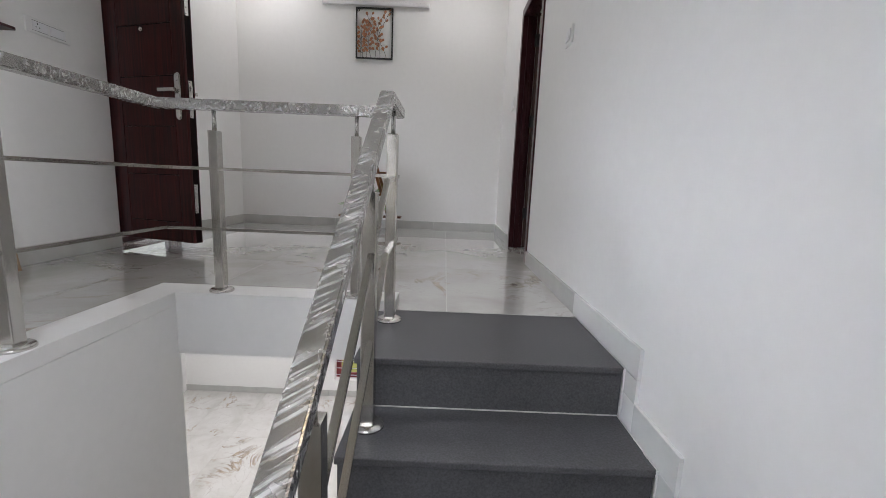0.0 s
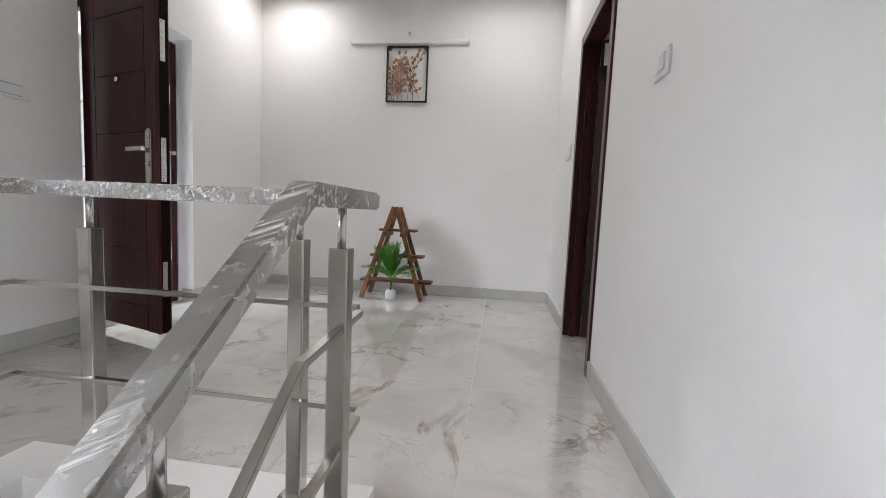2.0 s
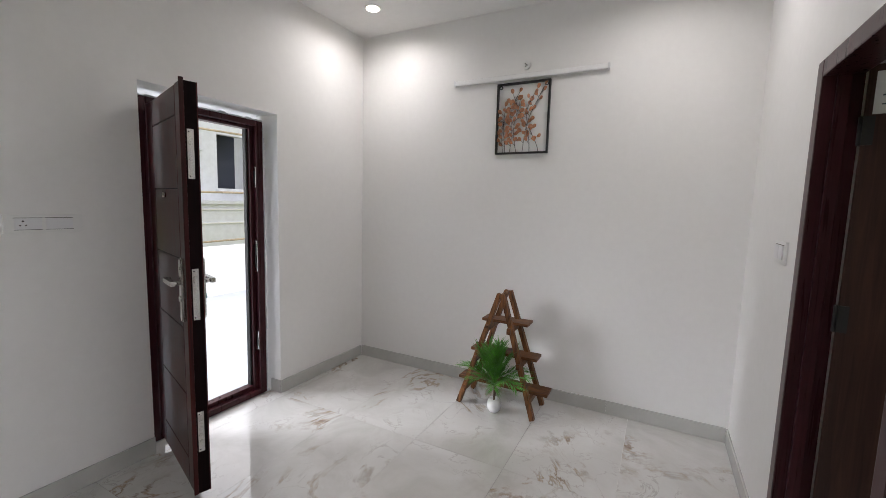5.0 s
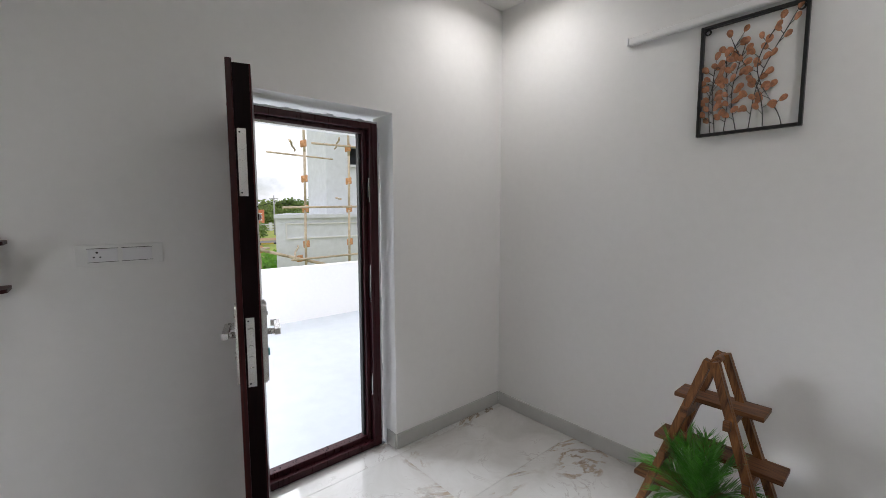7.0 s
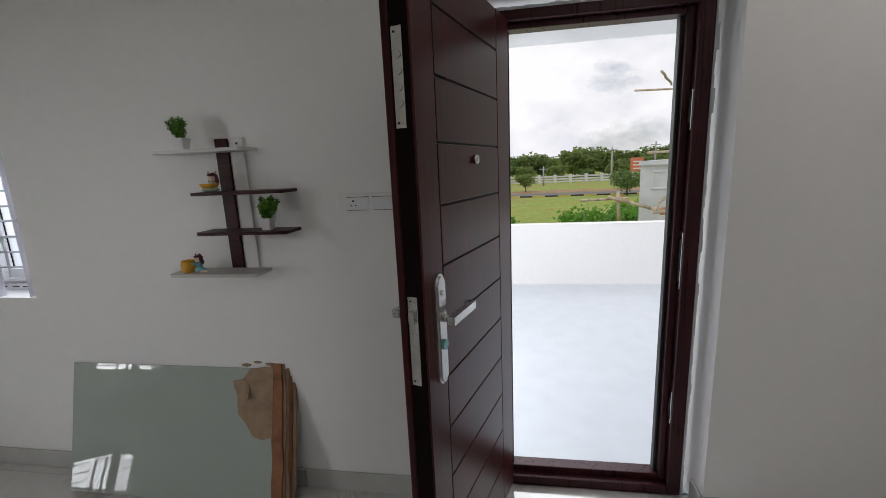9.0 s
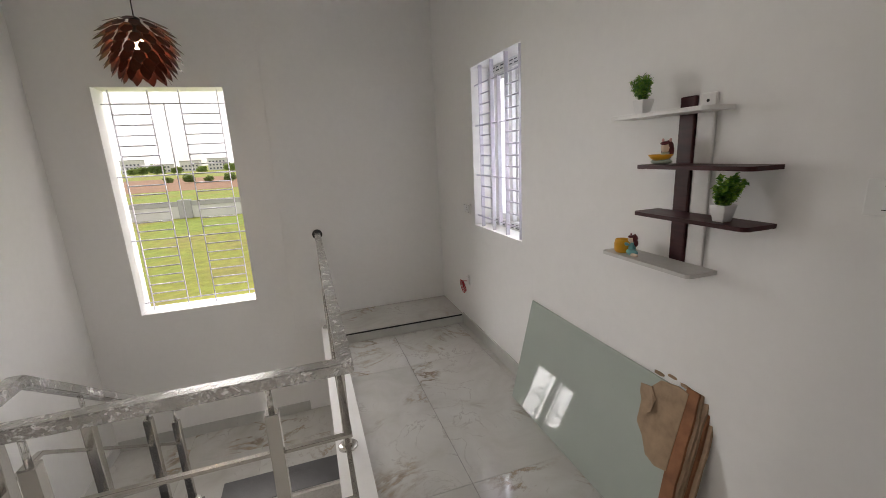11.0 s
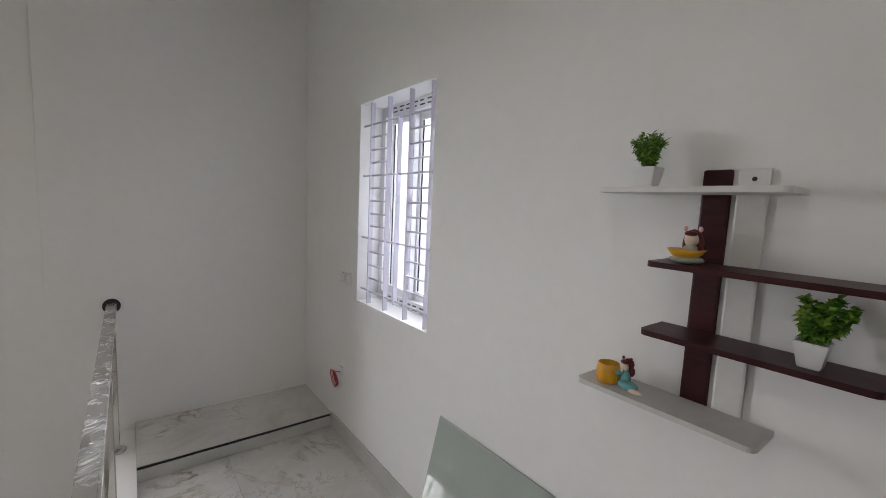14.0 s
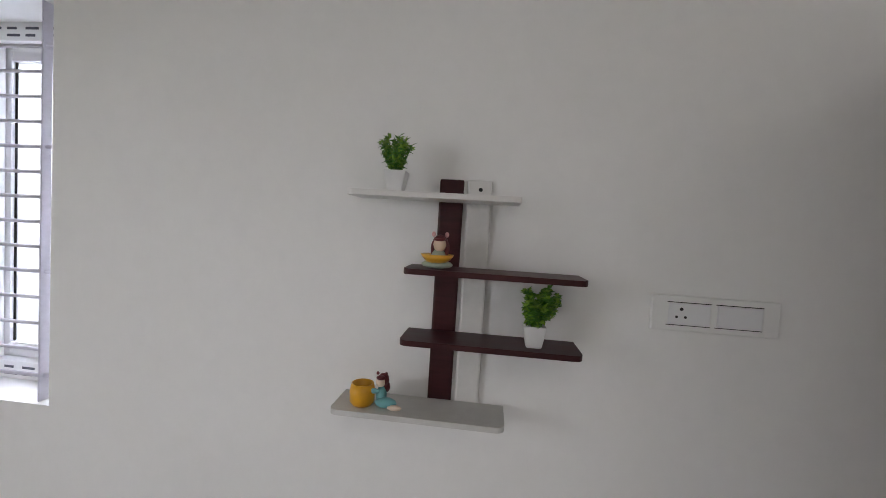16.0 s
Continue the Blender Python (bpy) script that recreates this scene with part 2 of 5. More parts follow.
def wood(name, dark, light, scale=(2, 26, 26), rough=0.45, ring=3.0, source="object"):
    m = Mat(name, light, rough)
    mp = m.coords(scale, source=source, random=0.4)
    grain = m.noise(mp, ring, 7, 0.62, 0.8)
    mid = tuple((a + b) / 2 for a, b in zip(dark, light))
    r = m.ramp(grain, "Fac", [(0.32, dark), (0.5, mid), (0.68, light)])
    m.color(r, "Color")
    m.rough(grain, "Fac", rough * 0.8, rough * 1.25)
    m.bump(grain, "Fac", 0.15, 0.001)
    m.b.inputs["Specular IOR Level"].default_value = 0.25
    return m.m


burnt_pine = wood("scorched_pine", (0.035, 0.012, 0.006), (0.27, 0.115, 0.04), (14, 14, 1.6), 0.45, 3.2)
burnt_pine_flat = wood("scorched_pine_board", (0.03, 0.011, 0.006), (0.23, 0.095, 0.036), (1.6, 14, 14), 0.45, 3.2)
door_skin = wood("maroon_door_laminate", (0.02, 0.003, 0.004), (0.075, 0.010, 0.009), (22, 22, 1.0), 0.3, 2.0)
door_steel = wood("maroon_door_frame_paint", (0.03, 0.006, 0.009), (0.055, 0.012, 0.016), (30, 30, 1.0), 0.28, 2.0)
# shade of the leaf's edge put into the colour, darker than its maroon paint
door_edge = wood("shaded_maroon_door_edge", (0.004, 0.0015, 0.002), (0.009, 0.0025, 0.003), (22, 22, 1.0), 0.4, 2.0)
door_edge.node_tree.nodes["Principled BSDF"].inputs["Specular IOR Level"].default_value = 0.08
room_door_skin = wood("dark_brown_door_laminate", (0.03, 0.014, 0.011), (0.07, 0.033, 0.024), (22, 22, 1.0), 0.42, 2.0)
shelf_wenge = wood("wenge_laminate", (0.03, 0.006, 0.008), (0.062, 0.014, 0.016), (20, 2, 20), 0.4, 2.0)
petal_wood = wood("dark_red_veneer", (0.022, 0.005, 0.003), (0.075, 0.016, 0.009), (6, 6, 6), 0.4, 2.0)


def steel():
    m = Mat("brushed_steel", (0.55, 0.53, 0.5), 0.2, 1.0)
    mp = m.coords((60, 60, 1.5))
    a = m.noise(mp, 4, 3)
    m.rough(a, "Fac", 0.13, 0.27)
    return m.m


def wrapped():
    m = Mat("steel_in_wrinkled_film", (0.5, 0.49, 0.47), 0.2, 0.9)
    mp = m.coords()
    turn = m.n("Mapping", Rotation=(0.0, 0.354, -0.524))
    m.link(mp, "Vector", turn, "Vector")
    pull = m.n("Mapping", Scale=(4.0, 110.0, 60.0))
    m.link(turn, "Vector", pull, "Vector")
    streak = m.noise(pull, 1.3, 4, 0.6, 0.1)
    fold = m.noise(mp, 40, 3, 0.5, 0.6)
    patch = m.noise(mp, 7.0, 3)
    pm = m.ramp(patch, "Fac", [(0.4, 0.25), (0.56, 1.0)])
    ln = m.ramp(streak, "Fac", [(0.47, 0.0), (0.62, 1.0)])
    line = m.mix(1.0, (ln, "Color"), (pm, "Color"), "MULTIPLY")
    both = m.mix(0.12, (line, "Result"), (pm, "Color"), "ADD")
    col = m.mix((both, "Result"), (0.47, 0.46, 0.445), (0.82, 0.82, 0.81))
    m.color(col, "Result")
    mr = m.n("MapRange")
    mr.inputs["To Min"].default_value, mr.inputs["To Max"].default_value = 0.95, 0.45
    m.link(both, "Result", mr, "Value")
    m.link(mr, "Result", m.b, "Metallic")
    m.rough(fold, "Fac", 0.2, 0.32)
    m.bump(fold, "Fac", 0.16, 0.002)
    return m.m


brushed_steel, wrapped_steel = steel(), wrapped()


def grass():
    m = Mat("grass", (0.2, 0.27, 0.06), 0.9)
    mp = m.coords()
    a = m.noise(mp, 0.12, 6, 0.6)
    b = m.noise(mp, 1.7, 6, 0.7)
    r = m.ramp(a, "Fac", [(0.34, (0.34, 0.28, 0.1)), (0.46, (0.33, 0.35, 0.06)), (0.6, (0.28, 0.37, 0.055)), (0.75, (0.32, 0.36, 0.09))])
    r2 = m.ramp(b, "Fac", [(0.3, 0.6), (0.65, 1.0)])
    mx = m.mix(1.0, (r, "Color"), (r2, "Color"), "MULTIPLY")
    m.color(mx, "Result")
    m.bump(b, "Fac", 0.6, 0.1)
    return m.m


grass_mat = grass()


def clear_glass(name, color, rough=0.02):
    m = Mat(name, color, rough)
    m.b.inputs["Transmission Weight"].default_value = 1.0
    m.b.inputs["IOR"].default_value = 1.45
    return m.m


window_glass = clear_glass("filmed_window_glass", (0.74, 0.78, 0.84), 0.55)
tinted_pane = speckled("back_coated_green_glass", (0.4, 0.45, 0.41), 0.008, 0.04, 2.5, 0.0)
capiz = speckled("copper_leaf_enamel", (0.46, 0.2, 0.1), 0.4, 0.45, 60, 0.1, 0.2)


def glowing(name, color, strength):
    m = Mat(name, color, 0.4)
    m.b.inputs["Emission Color"].default_value = (*color, 1)
    m.b.inputs["Emission Strength"].default_value = strength
    return m.m


bulb_glow = glowing("warm_bulb", (1, 0.72, 0.4), 14.0)
led_glow = glowing("led_diffuser", (1, 0.9, 0.75), 14.0)


# ---- building tools ----
def box(bm, x0, x1, y0, y1, z0, z1, mi=0):
    v = [bm.verts.new(p) for p in ((x0, y0, z0), (x1, y0, z0), (x1, y1, z0), (x0, y1, z0), (x0, y0, z1), (x1, y0, z1), (x1, y1, z1), (x0, y1, z1))]
    for f in ((0, 3, 2, 1), (4, 5, 6, 7), (0, 1, 5, 4), (1, 2, 6, 5), (2, 3, 7, 6), (3, 0, 4, 7)):
        bm.faces.new([v[i] for i in f]).material_index = mi
    return v


def bevelled(bm, w, segments=2):
    bmesh.ops.bevel(bm, geom=[e for e in bm.edges], offset=w, segments=segments, affect="EDGES", profile=0.6, clamp_overlap=True)
    return bm


def rbox(x0, x1, y0, y1, z0, z1, w=0.003, segments=2):
    bm = bmesh.new()
    box(bm, x0, x1, y0, y1, z0, z1)
    return bevelled(bm, w, segments)


def moved(bm, m):
    bmesh.ops.transform(bm, matrix=m, verts=bm.verts)
    return bm


def rod(bm, a, b, r, n=10, r2=None, mi=0):
    a, b = Vector(a), Vector(b)
    q = (b - a).to_track_quat("Z", "Y").to_matrix()
    rings = []
    for p, rad in ((a, r), (b, r if r2 is None else r2)):
        rings.append([bm.verts.new(p + q @ Vector((rad * math.cos(2 * math.pi * i / n), rad * math.sin(2 * math.pi * i / n), 0))) for i in range(n)])
    for i in range(n):
        f = bm.faces.new((rings[0][i], rings[0][(i + 1) % n], rings[1][(i + 1) % n], rings[1][i]))
        f.material_index, f.smooth = mi, n > 6
    bm.faces.new(rings[0][::-1]).material_index = mi
    bm.faces.new(rings[1]).material_index = mi


def lathe(bm, c, profile, n=20, mi=0):
    """A turned shape about a vertical axis through c; profile rows of radius and height."""
    rings = []
    for r, z in profile:
        rings.append([bm.verts.new((c[0] + r * math.cos(2 * math.pi * i / n), c[1] + r * math.sin(2 * math.pi * i / n), c[2] + z)) for i in range(n)])
    for a, b in zip(rings, rings[1:]):
        for i in range(n):
            f = bm.faces.new((a[i], a[(i + 1) % n], b[(i + 1) % n], b[i]))
            f.material_index, f.smooth = mi, True
    bm.faces.new(rings[0][::-1]).material_index = mi
    bm.faces.new(rings[-1]).material_index = mi


def blob(bm, c, r, mi=0, sub=2):
    """A rounded lump with radii r about c."""
    res = bmesh.ops.create_icosphere(bm, subdivisions=sub, radius=1.0)
    for v in res["verts"]:
        v.co = Vector((c[0] + v.co.x * r[0], c[1] + v.co.y * r[1], c[2] + v.co.z * r[2]))
        for f in v.link_faces:
            f.material_index, f.smooth = mi, True


def at_of(ob):
    p = Vector((0, 0, 0))
    while ob is not None:
        p += ob.location
        ob = ob.parent
    return p


def mesh_of(name, bm, mats, shift=None):
    if shift is not None:
        bmesh.ops.translate(bm, verts=bm.verts, vec=-shift)
    me = bpy.data.meshes.new(name)
    bm.to_mesh(me)
    bm.free()
    for m in mats if isinstance(mats, (list, tuple)) else [mats]:
        me.materials.append(m)
    return me


def part(name, bm, material, parent, label=""):
    """Links a bmesh, given in world coordinates, as one mesh under a thing or a part."""
    ob = new(name, mesh_of(name, bm, material, at_of(parent)))
    ob.parent = parent
    return tagged(ob, label)


def thing(name, at, label, category, group="", kind=""):
    ob = new(name)
    ob.location = at
    ob.empty_display_size = 0.05
    return tagged(ob, label, category, group, kind)


def solid(name, bm, material, label, category, group="", kind="", at=(0, 0, 0)):
    ob = new(name, mesh_of(name, bm, material, Vector(at)))
    ob.location = at
    return tagged(ob, label, category, group, kind)


def structure(name, bm, material, label, category="wall"):
    return solid(name, bm, material, label, category, kind="structure")


def pierced(a0, a1, z0, z1, holes, put):
    """Calls put(a, b, z, z2) for the rectangles of a wall round its holes (a, b, z, z2)."""
    at = a0
    for h0, h1, hz0, hz1 in sorted(holes):
        if h0 > at:
            put(at, h0, z0, z1)
        if hz0 > z0:
            put(h0, h1, z0, hz0)
        if hz1 < z1:
            put(h0, h1, hz1, z1)
        at = h1
    if at < a1:
        put(at, a1, z0, z1)


# ---- plan ----
W, E, N, S = -2.022, 1.06, 6.0, 0.18      # inner faces of the walls
TH = 0.23
CEIL = 3.05
DOOR = (4.07, 5.0, 0.0, 2.162)           # terrace door opening along y
SIDEWIN = (1.109, 1.855, 0.97, 2.135)     # side window along y
STAIRWIN = (-0.23, 0.665, 0.322, 2.145)  # stair window along x
ROOMDOOR = (4.03, 4.915, 0.0, 2.105)      # room door along y
WELL_W, WELL_N = -0.763, 2.777           # edges of the stair well
FLIGHT_W = 0.16                         # open side of the upper flight
RISE, GOING, NOSE = 0.18, 0.255, 2.28
LANDING = -0.9
LOW = -3.06                             # lower floor
KERB, KERB_N = 0.048, 2.917               # kerb height and its far edge

bm = bmesh.new()
pierced(S - TH, N + TH, -0.24, CEIL, [(DOOR[0], DOOR[1], -0.012, DOOR[3]), SIDEWIN], lambda a, b, c, d: box(bm, W - TH, W, a, b, c, d))
wall_west = structure("wall_west", bm, wall_paint, "smooth white painted wall with terrace door and window")
bm = bmesh.new()
pierced(W, E, LOW, CEIL, [STAIRWIN], lambda a, b, c, d: box(bm, a, b, S - TH, S, c, d))
wall_south = structure("wall_south", bm, wall_paint, "white painted wall with tall barred stair window")
part("pilaster", rbox(W, -0.53, S, S + 0.03, 0, CEIL, 0.002), wall_paint, wall_south)
bm = bmesh.new()
pierced(S - TH, N + TH, LOW, CEIL, [(ROOMDOOR[0], ROOMDOOR[1], -0.012, ROOMDOOR[3])], lambda a, b, c, d: box(bm, E, E + TH, a, b, c, d))
wall_east = structure("wall_east", bm, wall_paint, "smooth white painted wall beside the stairs")
bm = bmesh.new()
box(bm, W, E, N, N + TH, -0.24, CEIL)
wall_north = structure("wall_north", bm, wall_paint, "smooth white painted end wall")
bm = bmesh.new()
box(bm, W - TH, E + TH, S - TH, N + TH, CEIL, CEIL + 0.15)
structure("ceiling", bm, ceiling_paint, "plain white painted ceiling", "ceiling")

# floor slabs round the stair well
bm = bmesh.new()
box(bm, W, E, WELL_N, N, -0.24, -0.012)
box(bm, W, WELL_W - 0.15, S, WELL_N, -0.24, -0.012)
floor = structure("floor", bm, grout, "white marble-look floor tiles with brown veins", "floor")
bm = bmesh.new()
box(bm, WELL_W - 0.004, FLIGHT_W, WELL_N - 0.012, WELL_N - 0.002, -0.24, -0.01)
box(bm, WELL_W - 0.155, WELL_W, WELL_N - 0.012, KERB_N, -0.01, KERB)
box(bm, WELL_W, 0.225, WELL_N - 0.012, KERB_N, -0.01, KERB)
box(bm, WELL_W - 0.155, WELL_W, S, WELL_N - 0.012, -0.01, KERB)
structure("well_kerb", bm, wall_paint, "low white plastered kerb round the stair well", "kerb")
bm = bmesh.new()
box(bm, WELL_W - 0.15, WELL_W, S, WELL_N, LOW, -0.012)
structure("wall_stair", bm, wall_paint, "white plastered side wall of the stair well")

# landing, flights
bm = bmesh.new()
box(bm, WELL_W, E, S, NOSE - 4 * GOING, LANDING - 0.2, LANDING - 0.012)
landing = structure("landing", bm, grout, "veined marble stair landing", "landing")


def flight(name, x0, x1, y_first, z_first, steps, way, label):
    """A flight: plastered body with granite treads and risers. way 1 climbs towards y, -1 goes down towards y."""
    ob = structure(name, flight_body(x0, x1, y_first, z_first, steps, way), wall_paint, label, "stairs")
    for i in range(steps):
        z = z_first - RISE * i
        y = y_first - way * GOING * i
        depth = GOING + 0.02 if (i or way < 0) else 0.515
        a, b = sorted((y - way * 0.012, y + way * depth))
        part("tread", rbox(x0 - 0.012, x1, a, b, z - 0.022, z, 0.004), granite, ob)
        a, b = sorted((y + way * 0.004, y + way * 0.02))
        part("riser", rbox(x0 - 0.006, x1, a, b, z - RISE + 0.001, z - 0.023, 0.002), granite, ob)
        a, b = sorted((y + way * 0.0005, y + way * 0.0045))
        part("grout_line", rbox(x0 - 0.002, x1, a, b, z - RISE + 0.0005, z - RISE + 0.005, 0.001, 1), grout, ob)
    return ob


def flight_body(x0, x1, y_first, z_first, steps, way):
    bm = bmesh.new()
    for i in range(steps):
        z = z_first - RISE * i
        y = y_first - way * GOING * i + way * 0.018
        a, b = sorted((y, y + way * (GOING + 0.03 if (i or way < 0) else 0.5)))
        box(bm, x0, x1, a, b, z - RISE - 0.17, z - 0.021)
    return bm


flight("upper_flight", FLIGHT_W, E - 0.014, NOSE, 0.0, 5, 1, "short stair flight with dark granite treads")
flight("lower_flight", WELL_W + 0.01, 0.10, 1.22, LANDING + 0.004, 12, -1, "lower stair flight with dark granite treads")

# stepped skirting along the stair wall
for i in range(5):
    y, z = NOSE - GOING * i, -RISE * i
    bm = bmesh.new()
    y_end = 2.84 if i == 0 else y + GOING - 0.095
    box(bm, E - 0.013, E - 0.001, y - 0.095, y_end, z - 0.001 if i else 0.001, z + 0.1)
    box(bm, E - 0.013, E - 0.001, y - 0.095, y - 0.001, z - RISE + 0.1, z - 0.002)
    part("skirting_piece", bm, skirting_white, wall_east)


bm = bmesh.new()
for i in range(5):
    y, z = NOSE - GOING * i, -RISE * i
    for k in range(26):
        t = k / 26
        w = 0.004 + 0.006 * abs(noise.noise(Vector((t * 23, i * 5.0, 1))))
        box(bm, E - 0.014 - w, E - 0.0125, y - 0.016, y - 0.0125, z - RISE + t * RISE, z - RISE + (t + 0.045) * RISE)
        if i:
            box(bm, E - 0.014 - w * 0.6, E - 0.0125, y + t * GOING - 0.01, y + t * GOING + 0.004, z, z + 0.002)
part("mortar_bead", bm, wall_paint, wall_east, "rough white mortar beside the treads")


def baseboard(x0, x1, y0, y1, z, wall, material=skirting):
    part("baseboard", rbox(x0, x1, y0, y1, z, z + 0.1, 0.002, 1), material, wall)


B = 0.012
baseboard(W, W + B, 0.77, 2.0, 0.001, wall_west)
baseboard(W, W + B, 2.002, 3.2, 0.001, wall_west)
baseboard(W, W + B, 3.202, DOOR[0], 0.001, wall_west)
baseboard(W, W + B, DOOR[1], N - B, 0.001, wall_west)
baseboard(W - 0.1, W, DOOR[1] - B, DOOR[1], 0.001, wall_west)
for a, b in ((W + B, -0.9), (-0.898, 0.3), (0.302, E - B)):
    baseboard(a, b, N - B, N, 0.001, wall_north)
baseboard(E - B, E, ROOMDOOR[1] + 0.005, N - B, 0.001, wall_east)
baseboard(E - B, E, 2.842, ROOMDOOR[0], 0.001, wall_east)
baseboard(E - B, E, S + B, NOSE - 4 * GOING - 0.1, LANDING, wall_east, skirting_white)
for a, b in ((0.1, E - B), (-0.57, 0.098)):
    baseboard(a, b, S, S + B, LANDING, wall_south)

# marble ledge at the end of the gallery
ledge = thing("marble_ledge", (-1.5, 0.5, 0.0), "low marble-topped ledge at the gallery end", "ledge", kind="structure")
bm = bmesh.new()
box(bm, W + 0.001, WELL_W - 0.157, S + 0.031, 0.75, 0.0, 0.068)
box(bm, W + 0.014, WELL_W - 0.157, 0.763, 0.771, 0.001, 0.07)
part("riser", bm, skirting, ledge)
part("top", rbox(W + 0.001, WELL_W - 0.157, S + 0.031, 0.7555, 0.071, 0.086, 0.002), marble_tile, ledge)
# solid black strip puts the open joint's shade in as colour
bm = bmesh.new()
box(bm, W + 0.014, WELL_W - 0.157, 0.756, 0.7625, 0.0, 0.081)
part("open_joint", bm, black_plain, ledge, "black strip for the shade in the slab's open joint")

# lower storey seen through the well
bm = bmesh.new()
box(bm, -4.03, E, S, 7.68, LOW - 0.2, LOW - 0.012)
lower_floor = structure("lower_floor", bm, grout, "veined marble floor of the lower storey", "floor")
bm = bmesh.new()
LOWDOOR = (6.0, 7.09, LOW, LOW + 2.15)
pierced(S - TH, 7.68, LOW, -0.24, [LOWDOOR], lambda a, b, c, d: box(bm, -4.03, -3.8, a, b, c, d))
structure("lower_wall_west", bm, wall_paint, "white wall of the lower storey")
bm = bmesh.new()
LOWWIN = (-1.3, -0.15, -2.78, -1.2)
pierced(-3.8, E, LOW, -0.24, [LOWWIN], lambda a, b, c, d: box(bm, a, b, 7.45, 7.68, c, d))
lower_north = structure("lower_wall_north", bm, wall_paint, "white lower wall with barred window")
bm = bmesh.new()
box(bm, -3.8, W - TH, S - TH, S, LOW, -0.24)
structure("lower_wall_south", bm, wall_paint, "white wall of the lower storey")
bm = bmesh.new()
box(bm, E, E + TH, N + TH, 7.68, LOW, -0.24)
structure("lower_wall_east", bm, wall_paint, "white wall of the lower storey")
bm = bmesh.new()
box(bm, -3.8, E, N + TH, 7.45, -0.24, -0.06)
structure("lower_ceiling", bm, ceiling_paint, "white soffit of the lower storey", "ceiling")
x = -3.8
for i in range(8):
    baseboard(x + 0.001, min(x + 0.6, E) - 0.001, 7.45 - B, 7.45, LOW, lower_north)
    x += 0.6
ld = thing("lower_door", (-3.85, 6.55, LOW), "maroon frame of an open lower door", "door", kind="structure")
for ya, yb in ((LOWDOOR[0] + 0.001, LOWDOOR[0] + 0.09), (LOWDOOR[1] - 0.09, LOWDOOR[1] - 0.001)):
    part("jamb", rbox(-3.93, -3.797, ya, yb, LOW + 0.056, LOWDOOR[3] - 0.001, 0.004), door_steel, ld)
part("head", rbox(-3.93, -3.797, LOWDOOR[0] + 0.09, LOWDOOR[1] - 0.09, LOWDOOR[3] - 0.09, LOWDOOR[3] - 0.001, 0.004), door_steel, ld)
part("sill", rbox(-3.93, -3.797, LOWDOOR[0] + 0.001, LOWDOOR[1] - 0.001, LOW + 0.001, LOW + 0.055, 0.004), door_steel, ld)
bm = bmesh.new()
box(bm, -6.4, -4.034, 4.6, 8.6, -3.5, LOW - 0.02)
structure("porch_floor", bm, skirting_white, "pale stone porch floor outside the lower door", "floor")
lw = thing("lower_window", (-0.72, 7.5, LOWWIN[2]), "barred lower window with maroon shutters", "window", kind="structure")
for a, b in ((-1.3, -1.22), (-0.76, -0.69), (-0.23, -0.15)):
    part("shutter_stile", rbox(a, b, 7.58, 7.62, LOWWIN[2], LOWWIN[3], 0.003), maroon_shutter, lw)
for zz in (LOWWIN[2], -2.2, LOWWIN[3] - 0.08):
    part("shutter_rail", rbox(-1.22, -0.23, 7.58, 7.62, zz, zz + 0.08, 0.003), maroon_shutter, lw)
for i in range(12):
    bm = bmesh.new()
    zz = LOWWIN[2] + 0.08 + i * 0.12
    rod(bm, (-1.3, 7.5, zz), (-0.15, 7.5, zz), 0.007, 8)
    part("bar", bm, grille_paint, lw)

# room behind the side door
bm = bmesh.new()
box(bm, E + TH, 4.2, 2.4, 2.6, 0, CEIL)
box(bm, E + TH, 4.2, 6.4, 6.6, 0, CEIL)
# wall with an unseen window opening, added to let light into the room
pierced(2.4, 6.6, 0, CEIL, [(3.4, 5.4, 0.9, 2.2)], lambda a, b, c, d: box(bm, 4.2, 4.4, a, b, c, d))
box(bm, E + TH, 4.4, 2.4, 6.6, CEIL, CEIL + 0.15)
structure("side_room_walls", bm, wall_paint, "plain white walls of the side room")
bm = bmesh.new()
box(bm, E + TH, 4.2, 2.6, 6.4, -0.24, -0.004)
structure("side_room_floor", bm, skirting, "pale floor of the side room", "floor")

# ---- terrace ----
bm = bmesh.new()
box(bm, -5.9, W - TH, -1.6, 9.0, -0.24, -0.05)
structure("terrace_floor", bm, terrace_coat, "pale blue-white coated terrace floor", "floor")
bm = bmesh.new()
box(bm, -5.9, -5.74, -1.6, 9.0, -0.05, 0.745)
box(bm, -5.74, W - TH, 8.85, 9.0, -0.05, 0.745)
box(bm, -5.74, W - TH, -1.6, -1.45, -0.05, 0.745)
structure("terrace_parapet", bm, wall_paint, "white terrace parapet")
bm = bmesh.new()
box(bm, -2.92, W - TH, 3.7, 5.4, 2.17, 2.26)
structure("sunshade", bm, wall_paint, "white concrete sunshade over the terrace door", "sunshade")
bm = bmesh.new()
box(bm, W - TH, W - TH + 0.1, DOOR[0], DOOR[1], -0.05, 0.0)
structure("door_sill", bm, terrace_coat, "pale sill of the terrace door", "sill")

